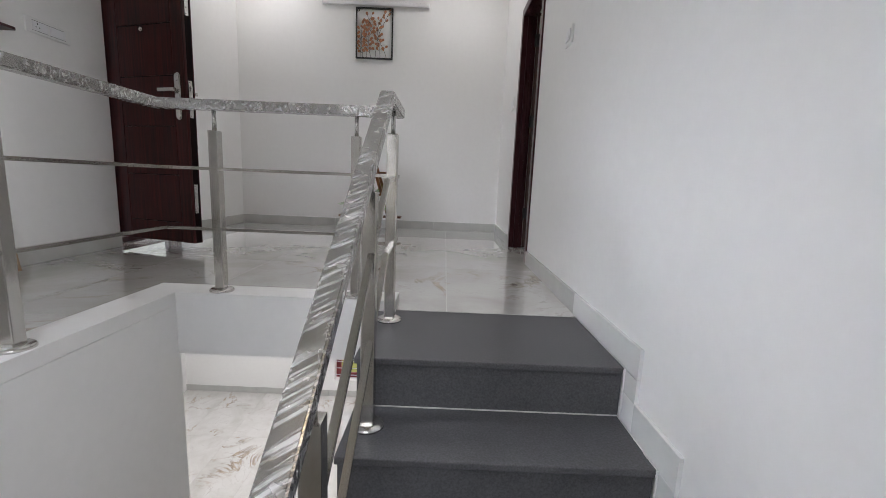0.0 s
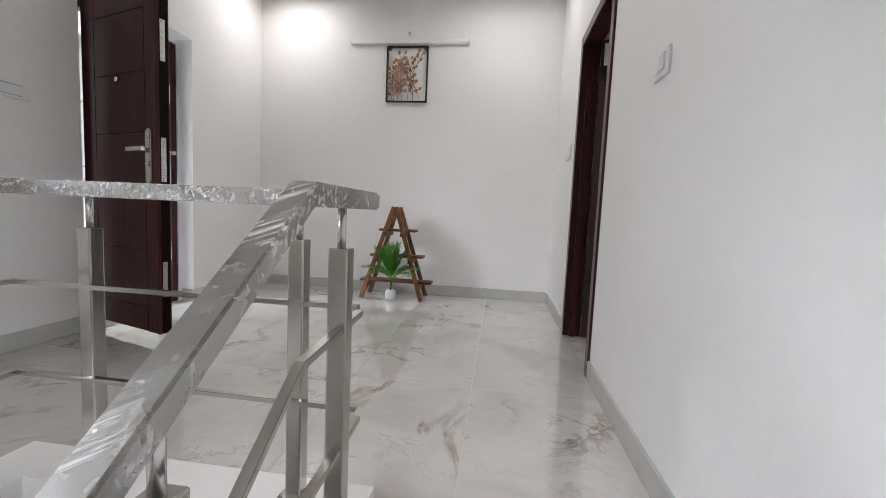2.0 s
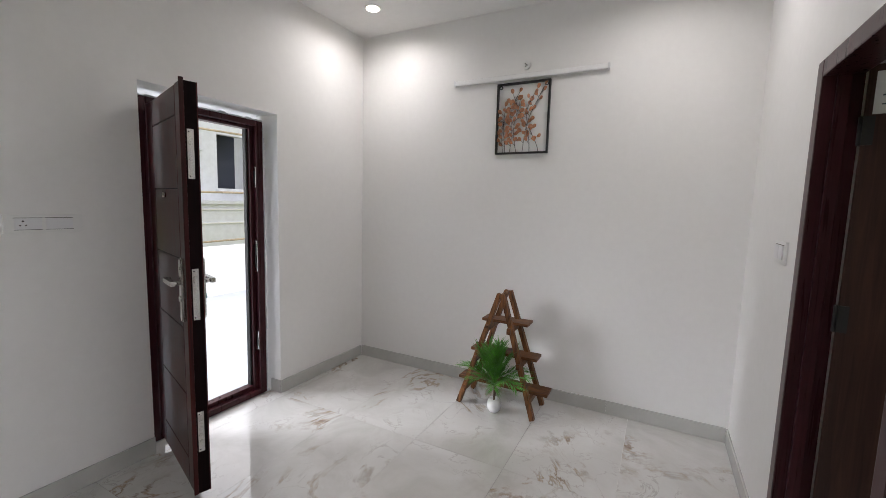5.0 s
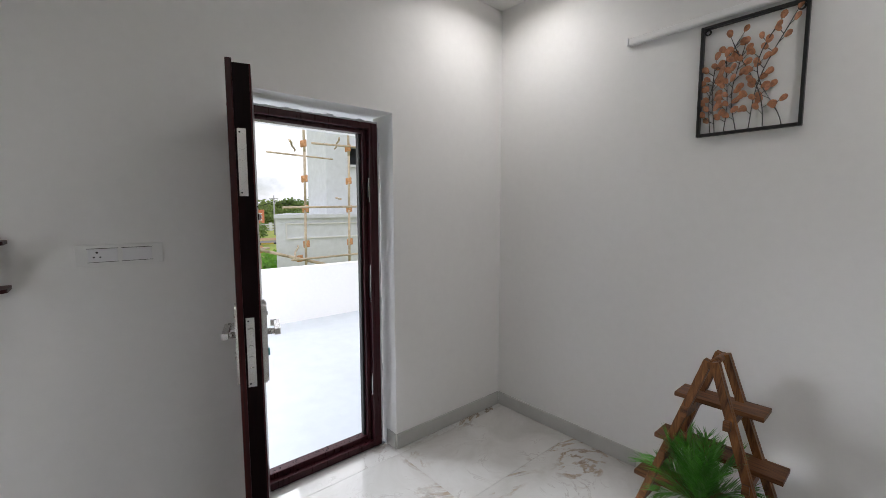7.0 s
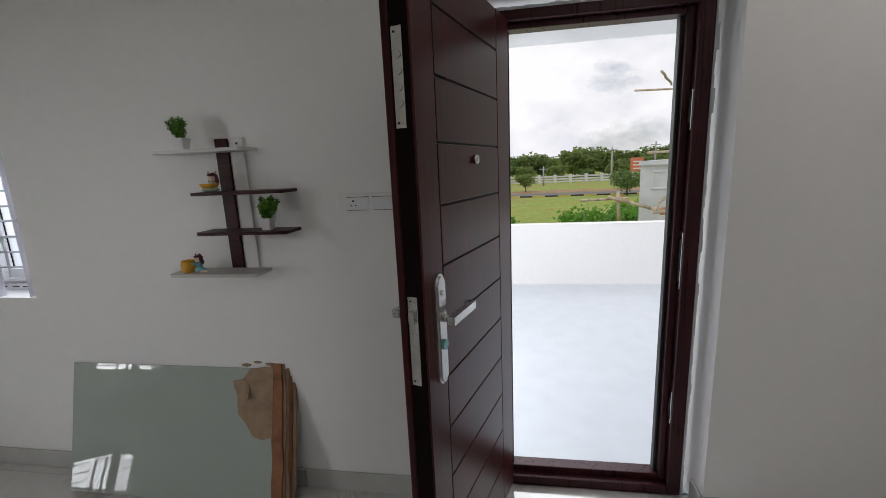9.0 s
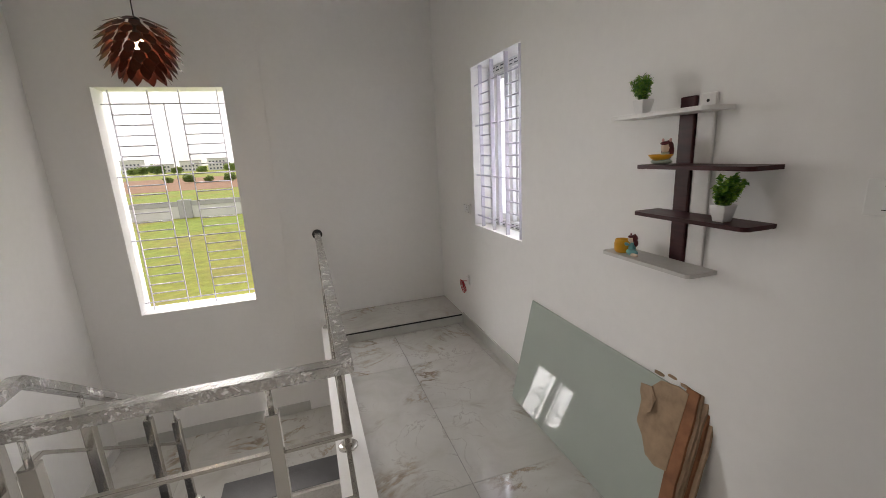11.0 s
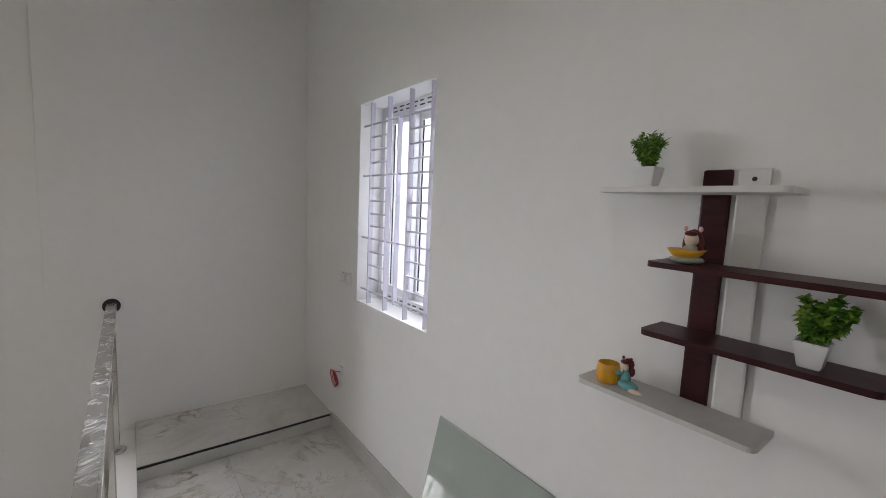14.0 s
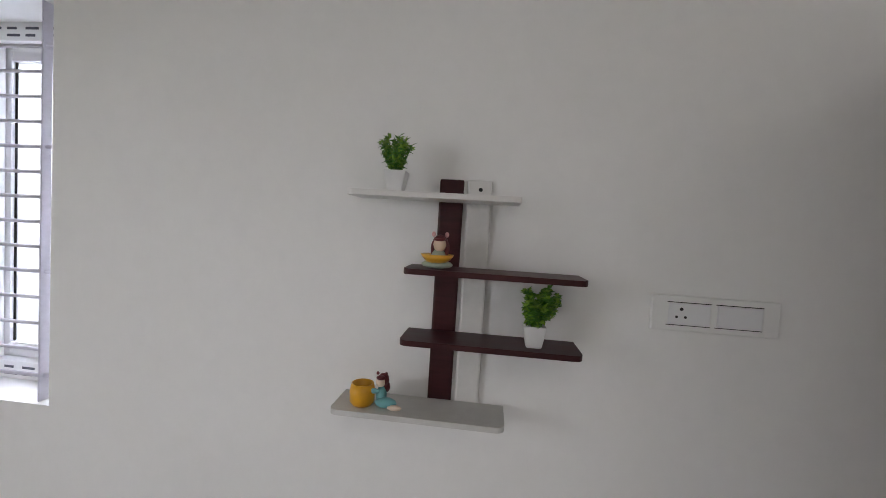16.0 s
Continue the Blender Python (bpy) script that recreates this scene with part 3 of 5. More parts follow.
# ---- terrace door ----
frame_door = thing("terrace_door_frame", (-2.15, 4.55, 0), "maroon steel door frame with raised threshold", "door frame", kind="structure")
FX0, FX1 = W - 0.215, W - 0.11
for name, y0, y1 in (("jamb", 4.105, 4.165), ("jamb", 4.9, 4.958)):
    part(name, rbox(FX0, FX1, y0, y1, 0.0, 2.108, 0.006), door_steel, frame_door)
for y0, y1 in ((4.165, 4.20), (4.87, 4.9)):
    part("rebate", rbox(FX0 + 0.002, FX1 - 0.035, y0, y1, 0.03, 2.08, 0.004), door_steel, frame_door)
for y0, y1 in ((4.20, 4.212), (4.856, 4.87)):
    part("rubber_seal", rbox(FX0 + 0.01, FX1 - 0.06, y0, y1, 0.03, 2.06, 0.003), black_plain, frame_door)
part("head", rbox(FX0, FX1, 4.165, 4.9, 2.068, 2.108, 0.006), door_steel, frame_door)
part("head_rebate", rbox(FX0 + 0.002, FX1 - 0.035, 4.20, 4.87, 2.045, 2.068, 0.004), door_steel, frame_door)
part("threshold", rbox(FX0, FX1, 4.165, 4.9, 0.0, 0.045, 0.006), door_steel, frame_door)
part("threshold_rebate", rbox(FX0 + 0.002, FX1 - 0.04, 4.20, 4.87, 0.045, 0.075, 0.004), door_steel, frame_door)
for zz, h in ((1.62, 0.15), (0.98, 0.24), (0.36, 0.15)):
    sp = part("strike_plate", rbox(FX1 - 0.034, FX1 - 0.008, 4.896, 4.901, zz, zz + h, 0.002), chrome, frame_door)
    part("slot", rbox(FX1 - 0.028, FX1 - 0.014, 4.893, 4.897, zz + 0.03, zz + h - 0.03, 0.002), black_plain, sp)
bm = bmesh.new()
for k in range(46):
    t = k / 46
    for y0 in (4.958, 4.095):
        w = 0.008 + 0.012 * noise.noise(Vector((t * 19, y0, 3)))
        box(bm, FX1 - 0.03, FX1 + 0.002, y0 - 0.002, y0 + max(w, 0.004), 0.02 + t * 2.06, 0.02 + t * 2.06 + 0.046)
    w = 0.01 + 0.012 * noise.noise(Vector((t * 17, 9, 1)))
    box(bm, FX1 - 0.03, FX1 + 0.002, 4.11 + t * 0.845, 4.11 + t * 0.845 + 0.02, 2.106, 2.106 + max(w, 0.005))
part("mortar_fillet", bm, concrete, frame_door, "rough grey mortar round the frame")

HINGE, LOCK = Vector((-2.075, 4.174, 0)), Vector((-1.358, 3.953, 0))
LEAF_TURN = math.degrees(math.atan2(LOCK.y - HINGE.y, LOCK.x - HINGE.x))
LEAF_M = pose(HINGE.x, HINGE.y, 0, 0, 0, LEAF_TURN)
LW = (LOCK - HINGE).length
LZ0, LZ1, LT = 0.07, 2.05, 0.034
leaf = thing("terrace_door", (HINGE.x, HINGE.y, 0), "open maroon security door with horizontal grooves", "door")


def leaf_part(name, bm, mat, label="", parent=None):
    return part(name, moved(bm, LEAF_M), mat, parent or leaf, label)


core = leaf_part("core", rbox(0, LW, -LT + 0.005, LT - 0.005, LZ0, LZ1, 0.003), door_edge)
leaf_part("lock_edge_lip", rbox(LW - 0.004, LW + 0.004, -LT - 0.008, -LT + 0.012, LZ0, LZ1 + 0.012, 0.003), door_skin)
for side in (1, -1):
    v0, v1 = sorted((side * (LT - 0.006), side * LT))
    leaf_part("stile", rbox(0.0, 0.138, v0, v1, LZ0, LZ1, 0.002), door_skin)
    leaf_part("stile", rbox(LW - 0.109, LW, v0, v1, LZ0, LZ1, 0.002), door_skin)
    # close grooves outside, half as many inside
    step = 0.1645 if side > 0 else 0.339
    top_groove = 1.914 if side > 0 else 1.911
    grooves = [LZ0] + [top_groove - step * i for i in range(11 if side > 0 else 6)][::-1] + [LZ1]
    for z0, z1 in zip(grooves, grooves[1:]):
        leaf_part("panel", rbox(0.142, LW - 0.113, v0, v1, z0 + 0.003, z1 - 0.003, 0.0025), door_skin)
for z0, z1, holes in ((1.615, 1.839, 4), (0.951, 1.198, 4), (0.288, 0.493, 4)):
    pl = leaf_part("lock_plate", rbox(LW, LW + 0.003, -0.016, 0.012, z0, z1, 0.001), chrome, "satin nickel lock plate")
    for k in range(holes):
        bm = bmesh.new()
        zz = z0 + (z1 - z0) * (0.25 + 0.16 * k)
        rod(bm, (LW + 0.001, -0.002, zz), (LW + 0.006, -0.002, zz), 0.009, 14)
        leaf_part("bolt", bm, chrome, "", pl)
    for zz in (z0 + 0.012, z1 - 0.012):
        bm = bmesh.new()
        rod(bm, (LW + 0.002, -0.008, zz), (LW + 0.004, -0.008, zz), 0.003, 8)
        leaf_part("screw", bm, black_metal, "", pl)
bm = bmesh.new()
box(bm, LW + 0.001, LW + 0.014, -0.01, 0.006, 1.13, 1.16)
leaf_part("latch", bm, chrome)
for side in (1, -1):
    v = side * LT
    bm = bmesh.new()
    pts = []
    for i in range(28):
        a = 2 * math.pi * i / 28
        r = 0.026
        zc = 1.218 if math.sin(a) >= 0 else 0.963
        pts.append((LW - 0.063 + r * math.cos(a), zc + r * math.sin(a) * 1.1))
    for k, (inset, d) in enumerate(((0.0, 0.012), (0.006, 0.018))):
        ring0 = [bm.verts.new((LW - 0.063 + (p[0] - LW + 0.063) * (1 - inset / 0.026), v, 1.0905 + (p[1] - 1.0905) * (1 - inset / 0.15))) for p in pts]
        ring1 = [bm.verts.new((q.co.x, v + side * d, q.co.z)) for q in ring0]
        bm.faces.new(ring1)
        for i in range(28):
            bm.faces.new((ring0[i], ring0[(i + 1) % 28], ring1[(i + 1) % 28], ring1[i]))
    bmesh.ops.recalc_face_normals(bm, faces=bm.faces)
    plate = leaf_part("handle_plate", bm, chrome, "satin nickel handle plate")
    bm = bmesh.new()
    rod(bm, (LW - 0.063, v + side * 0.015, 1.126), (LW - 0.063, v + side * 0.055, 1.126), 0.011, 14)
    box(bm, LW - 0.19, LW - 0.043, *sorted((v + side * 0.042, v + side * 0.062)), 1.116, 1.138)
    box(bm, LW - 0.193, LW - 0.175, *sorted((v + side * 0.03, v + side * 0.05)), 1.116, 1.138)
    leaf_part("lever", bm, chrome, "", plate)
    bm = bmesh.new()
    rod(bm, (LW - 0.063, v + side * 0.016, 1.05), (LW - 0.063, v + side * 0.024, 1.05), 0.014, 18)
    leaf_part("keyhole_cover", bm, teal_paint if side > 0 else chrome, "", plate)
    bm = bmesh.new()
    rod(bm, (LW - 0.063, v + side * 0.016, 1.195), (LW - 0.063, v + side * 0.022, 1.195), 0.007, 14)
    leaf_part("screw_cap", bm, chrome, "", plate)
    bm = bmesh.new()
    rod(bm, (0.38, v, 1.541), (0.38, v + side * 0.012, 1.541), 0.014, 18)
    rod(bm, (0.38, v + side * 0.011, 1.541), (0.38, v + side * 0.014, 1.541), 0.007, 14)
    leaf_part("peephole", bm, chrome, "brass-ringed peephole")
for zz in (0.3, 0.42, 1.3, 1.72, 1.84):
    bm = bmesh.new()
    rod(bm, (-0.012, 0.012, zz), (-0.012, 0.012, zz + 0.07), 0.012, 12)
    leaf_part("hinge", bm, black_metal)

# ---- side room door ----
rf = thing("room_door_frame", (1.12, 4.47, 0), "dark maroon wooden door frame", "door frame", kind="structure")
for y0, y1 in ((ROOMDOOR[0], ROOMDOOR[0] + 0.065), (ROOMDOOR[1] - 0.065, ROOMDOOR[1])):
    part("jamb", rbox(E - 0.012, E + 0.11, y0, y1, 0, ROOMDOOR[3], 0.006), door_steel, rf)
part("stop", rbox(E + 0.03, E + 0.07, ROOMDOOR[1] - 0.082, ROOMDOOR[1] - 0.065, 0, ROOMDOOR[3] - 0.066, 0.003), door_steel, rf)
part("head", rbox(E - 0.012, E + 0.11, ROOMDOOR[0] + 0.065, ROOMDOOR[1] - 0.065, ROOMDOOR[3] - 0.065, ROOMDOOR[3], 0.006), door_steel, rf)
rd = thing("room_door", (E + 0.1, ROOMDOOR[1] - 0.07, 0), "dark brown wooden door standing open inward", "door")
RM = pose(E + 0.112, ROOMDOOR[1] - 0.075, 0, 0, 0, -14)


def room_leaf(name, bm, mat, label=""):
    return part(name, moved(bm, RM), mat, rd, label)


room_leaf("leaf", rbox(0.0, 0.74, -0.034, 0, 0.012, 2.055, 0.003), room_door_skin)
st = room_leaf("sticker", rbox(0.02, 0.2, -0.0365, -0.0345, 1.885, 2.03, 0.0005), paper_white, "torn white paper label")
for k, (a, b, zz, h) in enumerate(((0.06, 0.16, 1.965, 0.016), (0.04, 0.17, 1.945, 0.005), (0.05, 0.17, 1.93, 0.005), (0.04, 0.12, 1.915, 0.004), (0.13, 0.145, 1.99, 0.025))):
    room_leaf("print_bar", rbox(a, b, -0.0385, -0.037, zz, zz + h, 0.0004, 1), print_dark)
for zz in (0.28, 1.1, 1.78):
    bm = bmesh.new()
    box(bm, -0.008, 0.03, -0.038, -0.0345, zz, zz + 0.1)
    rod(bm, (-0.006, -0.036, zz), (-0.006, -0.036, zz + 0.1), 0.007, 10)
    room_leaf("hinge", bm, black_metal)
bm = bmesh.new()
rod(bm, (0.12, -0.034, 1.62), (0.12, -0.046, 1.62), 0.01, 12)
room_leaf("peephole", bm, chrome)


# ---- railings ----
def tube_run(name, points, w, h, mat, parent, label=""):
    """A square tube through points, mitred at the corners, w across and h high."""
    bm = bmesh.new()
    P = [Vector(p) for p in points]
    rings = []
    for i, p in enumerate(P):
        d0 = (P[i] - P[i - 1]).normalized() if i else None
        d1 = (P[i + 1] - P[i]).normalized() if i < len(P) - 1 else None
        d0, d1 = d0 or d1, d1 or d0
        h0, h1 = Vector((d0.x, d0.y, 0)).normalized(), Vector((d1.x, d1.y, 0)).normalized()
        side = (Vector((h0.y, -h0.x, 0)) + Vector((h1.y, -h1.x, 0)))
        side = side.normalized() / max((side.normalized()).dot(Vector((h0.y, -h0.x, 0))), 0.3)
        up = Vector((0, 0, 1))
        t = (d0 + d1).normalized()
        flat = Vector((t.x, t.y, 0)).length
        rise = h / 2 / max(d0.dot(Vector((h0.x, h0.y, 0))), 0.3) if flat else h / 2
        rings.append([bm.verts.new(p + side * sx * w / 2 + up * sz * rise) for sx, sz in ((-1, -1), (1, -1), (1, 1), (-1, 1))])
    for a, b in zip(rings, rings[1:]):
        for i in range(4):
            bm.faces.new((a[i], a[(i + 1) % 4], b[(i + 1) % 4], b[i]))
    bm.faces.new(rings[0][::-1])
    bm.faces.new(rings[-1])
    bmesh.ops.recalc_face_normals(bm, faces=bm.faces)
    bmesh.ops.bevel(bm, geom=[e for e in bm.edges], offset=min(w, h) * 0.1, segments=2, affect="EDGES")
    return part(name, bm, mat, parent, label)


RX, RY, LX = 0.213, 2.815, -0.826      # rail lines: flight, front, gallery
RZ = 0.868                             # middle of the handrail
railing = thing("stair_railing", (RX, RY, 0), "square steel railing wrapped in clear plastic film", "railing")
SLOPE = RISE / GOING
Y_APEX, Y_END = 2.475, 1.20
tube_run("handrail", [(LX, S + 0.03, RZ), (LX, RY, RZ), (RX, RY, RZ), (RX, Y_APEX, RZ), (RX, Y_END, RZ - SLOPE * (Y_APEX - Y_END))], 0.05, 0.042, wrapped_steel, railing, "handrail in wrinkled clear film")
for zz in (0.60, 0.336):
    tube_run("mid_rail", [(LX + 0.012, S + 0.03, zz), (LX + 0.012, RY - 0.012, zz), (RX - 0.01, RY - 0.012, zz)], 0.02, 0.013, brushed_steel, railing)
    ya = Y_APEX - 0.02
    tube_run("mid_rail", [(RX + 0.008, RY - 0.06, zz), (RX + 0.008, ya, zz - 0.02), (RX + 0.008, Y_END + 0.05, zz - 0.02 - SLOPE * (ya - Y_END - 0.05))], 0.02, 0.015, brushed_steel, railing)


def post(x, y, z0, ztop):
    """A square post on a round foot, with a pin up to the handrail."""
    bm = bmesh.new()
    box(bm, x - 0.021, x + 0.021, y - 0.021, y + 0.021, z0, ztop - 0.105)
    bevelled(bm, 0.004)
    p = part("post", bm, brushed_steel, railing)
    bm = bmesh.new()
    lathe(bm, (x, y, z0), [(0.052, 0.0), (0.052, 0.006), (0.046, 0.012), (0.03, 0.015)], 24)
    part("foot_flange", bm, chrome, p)
    bm = bmesh.new()
    rod(bm, (x, y, ztop - 0.106), (x, y, ztop - 0.02), 0.009, 12)
    part("pin", bm, chrome, p)


for x in (-0.584, 0.033):
    post(x, RY + 0.008, KERB, RZ)
for y in (2.13, 1.2, 0.45):
    post(LX, y, KERB, RZ)
post(RX, 2.652, 0.0, RZ)
for y, z in ((2.172, -RISE), (1.64, -3 * RISE), (1.27, -4 * RISE)):
    post(RX, y, z, RZ - SLOPE * (Y_APEX - y))
bm = bmesh.new()
rod(bm, (LX, S + 0.03, RZ), (LX, S + 0.038, RZ), 0.045, 24)
part("wall_flange", bm, black_metal, railing)


# ---- window grilles and frames ----
def grille(name, at, label, place, verticals, shorts, fulls, cells, span, z0, z1, flat):
    """Barred grille. place(a, z) gives the world point for a distance along the wall and a height."""
    g = thing(name, at, label, "window grille")
    for a in verticals:
        bm = bmesh.new()
        p0, p1 = place(a, z0), place(a, z1)
        d = flat
        box(bm, p0[0] - d[0], p0[0] + d[0], p0[1] - d[1], p0[1] + d[1], z0, z1)
        part("upright", bevelled(bm, 0.001, 1), grille_paint, g)
    for a, za, zb in shorts:
        bm = bmesh.new()
        p0 = place(a, za)
        box(bm, p0[0] - flat[0], p0[0] + flat[0], p0[1] - flat[1], p0[1] + flat[1], za, zb)
        part("upright", bevelled(bm, 0.001, 1), grille_paint, g)
    for z in fulls:
        bm = bmesh.new()
        rod(bm, place(span[0], z), place(span[1], z), 0.0058, 8)
        part("bar", bm, grille_paint, g)
    for zlo, zhi, n in cells:
        for k in range(n):
            z = zlo + (zhi - zlo) * (k + 1) / (n + 1)
            for a, b in ((verticals[0], verticals[1]), (verticals[2], verticals[3])):
                bm = bmesh.new()
                rod(bm, place(a, z), place(b, z), 0.0055, 8)
                part("bar", bm, grille_paint, g)
    return g


grille("side_window_grille", (-2.05, 1.465, SIDEWIN[2]), "white painted steel window bars in the reveal", lambda a, z: (-2.05, a, z),
       [1.212, 1.404, 1.616, 1.802], [(1.51, 1.025, 2.018)], [2.012, 1.724, 1.358, 1.045], [(1.724, 2.012, 3), (1.358, 1.724, 4), (1.045, 1.358, 3)], (SIDEWIN[0], SIDEWIN[1]),
       SIDEWIN[2], SIDEWIN[3], (0.014, 0.003))
grille("stair_window_grille", (0.22, 0.05, STAIRWIN[2]), "white painted steel bars in the tall window", lambda a, z: (a, 0.05, z),
       [-0.164, 0.118, 0.337, 0.603], [(0.235, 0.377, 2.048)], [2.038, 1.471, 0.938, 0.388], [(1.471, 2.038, 6), (0.938, 1.471, 6), (0.388, 0.938, 6)], (STAIRWIN[0], STAIRWIN[1]),
       STAIRWIN[2], STAIRWIN[3], (0.003, 0.012))

win = thing("side_window", (-2.17, 1.465, SIDEWIN[2]), "white sliding window with printed protective film", "window", kind="structure")
wx0, wx1 = W - 0.21, W - 0.14
for y0, y1 in ((SIDEWIN[0], SIDEWIN[0] + 0.05), (SIDEWIN[1] - 0.05, SIDEWIN[1])):
    part("frame", rbox(wx0, wx1, y0, y1, SIDEWIN[2], SIDEWIN[3], 0.004), upvc, win)
for z0, z1 in ((SIDEWIN[2], SIDEWIN[2] + 0.06), (SIDEWIN[3] - 0.06, SIDEWIN[3])):
    fr = part("frame", rbox(wx0, wx1, SIDEWIN[0] + 0.05, SIDEWIN[1] - 0.05, z0, z1, 0.004), upvc, win)
    for k in range(9):
        for j in range(2):
            y = SIDEWIN[0] + 0.07 + k * 0.068
            part("film_print", rbox(wx1, wx1 + 0.0012, y, y + 0.035 + 0.012 * ((k + j) % 2), z0 + 0.014 + 0.022 * j, z0 + 0.022 + 0.022 * j, 0.0003, 1), print_dark, fr)
ymid = 1.474
for y0, y1, xo in ((SIDEWIN[0] + 0.09, ymid, 0.035), (ymid - 0.03, SIDEWIN[1] - 0.05, 0.0)):
    xs0, xs1 = wx0 + 0.003 + xo, wx0 + 0.033 + xo
    sash = part("sash", rbox(xs0, xs1, y0, y0 + 0.045, SIDEWIN[2] + 0.06, SIDEWIN[3] - 0.06, 0.003), upvc, win)
    part("stile", rbox(xs0, xs1, y1 - 0.045, y1, SIDEWIN[2] + 0.06, SIDEWIN[3] - 0.06, 0.003), upvc, sash)
    part("rail", rbox(xs0, xs1, y0 + 0.045, y1 - 0.045, SIDEWIN[2] + 0.06, SIDEWIN[2] + 0.11, 0.003), upvc, sash)
    part("rail", rbox(xs0, xs1, y0 + 0.045, y1 - 0.045, SIDEWIN[3] - 0.11, SIDEWIN[3] - 0.06, 0.003), upvc, sash)
    part("gasket", rbox(xs0 + 0.012, xs0 + 0.02, y0 + 0.045, y0 + 0.052, SIDEWIN[2] + 0.11, SIDEWIN[3] - 0.11, 0.001), black_plain, sash)
    gl = part("pane", rbox(xs0 + 0.013, xs0 + 0.017, y0 + 0.045, y1 - 0.045, SIDEWIN[2] + 0.11, SIDEWIN[3] - 0.11, 0.0005, 1), window_glass, sash)
    gl.visible_shadow = False


# ---- ceiling lights ----
def downlight(x, y, z, group):
    d = thing("downlight", (x, y, z), "round white recessed ceiling light, switched on", "ceiling light", group)
    bm = bmesh.new()
    lathe(bm, (x, y, z), [(0.062, 0.0), (0.062, -0.004), (0.056, -0.008), (0.05, -0.006)], 28)
    part("rim", bm, white_plastic, d)
    bm = bmesh.new()
    lathe(bm, (x, y, z - 0.011), [(0.048, 0.0), (0.048, 0.002), (0.03, 0.003)], 28)
    part("diffuser", bm, led_glow, d)


# the last rim and diffuser only go with the added fill light
for sx, sy in SPOTS:
    downlight(sx, sy, CEIL, "recessed ceiling lights")


# ---- plant stand with palm ----
def beam(bm, a, b, w, d, side=(0, 1, 0)):
    """A straight bar from a to b, w across and d along side."""
    a, b = Vector(a), Vector(b)
    t = (b - a).normalized()
    sd = (Vector(side) - t * t.dot(Vector(side))).normalized()
    up = t.cross(sd)
    v = [bm.verts.new(p + up * sx * w / 2 + sd * sy * d / 2) for p in (a, b) for sx, sy in ((-1, -1), (1, -1), (1, 1), (-1, 1))]
    for f in ((0, 3, 2, 1), (4, 5, 6, 7), (0, 1, 5, 4), (1, 2, 6, 5), (2, 3, 7, 6), (3, 0, 4, 7)):
        bm.faces.new([v[i] for i in f])
    return bm


stand = thing("plant_stand", (-0.43, 5.77, 0), "A-shaped ladder stand of scorched brown pine", "plant stand")
AX = -0.438
for yf, ya in ((5.605, 5.65), (5.88, 5.81)):
    for side, xf in ((-1, -0.735), (1, -0.15)):
        for k in (-1, 1):
            bm = bmesh.new()
            off = Vector((0.0, k * 0.011, 0))
            beam(bm, Vector((xf, yf, 0.004)) + off, Vector((AX + side * 0.012, ya, 0.885)) + off, 0.034, 0.02)
            bevelled(bm, 0.003)
            bmesh.ops.recalc_face_normals(bm, faces=bm.faces)
            part("leg", bm, burnt_pine, stand)
bm = bmesh.new()
rod(bm, (AX, 5.625, 0.868), (AX, 5.835, 0.868), 0.016, 14)
part("dowel", bm, burnt_pine, stand)
for z, x0, x1 in ((0.66, -0.605, -0.245), (0.41, -0.69, -0.165), (0.16, -0.785, -0.075)):
    for xs, sg in ((AX - 0.3 * (0.885 - z) / 0.885 - 0.01, -1), (AX + 0.29 * (0.885 - z) / 0.885 + 0.01, 1)):
        part("crosspiece", rbox(xs - 0.014, xs + 0.014, 5.59, 5.9, z - 0.055, z - 0.012, 0.003), burnt_pine_flat, stand)
    part("shelf", rbox(x0, x1, 5.70, 5.845, z - 0.011, z + 0.011, 0.004), burnt_pine_flat, stand)


def leaflet(bm, p, d, n, length, width, mi=0):
    """A narrow pointed folded leaf from p along d."""
    d, n = Vector(d).normalized(), Vector(n)
    s = d.cross(n).normalized()
    n = s.cross(d).normalized()
    mid = p + d * length * 0.4
    a, b, c, e = bm.verts.new(p), bm.verts.new(mid + s * width / 2 + n * width * 0.2), bm.verts.new(p + d * length - n * length * 0.12), bm.verts.new(mid - s * width / 2 + n * width * 0.2)
    m = bm.verts.new(mid - n * width * 0.1)
    for tri in ((a, b, m), (b, c, m), (c, e, m), (e, a, m)):
        f = bm.faces.new(tri)
        f.material_index = mi


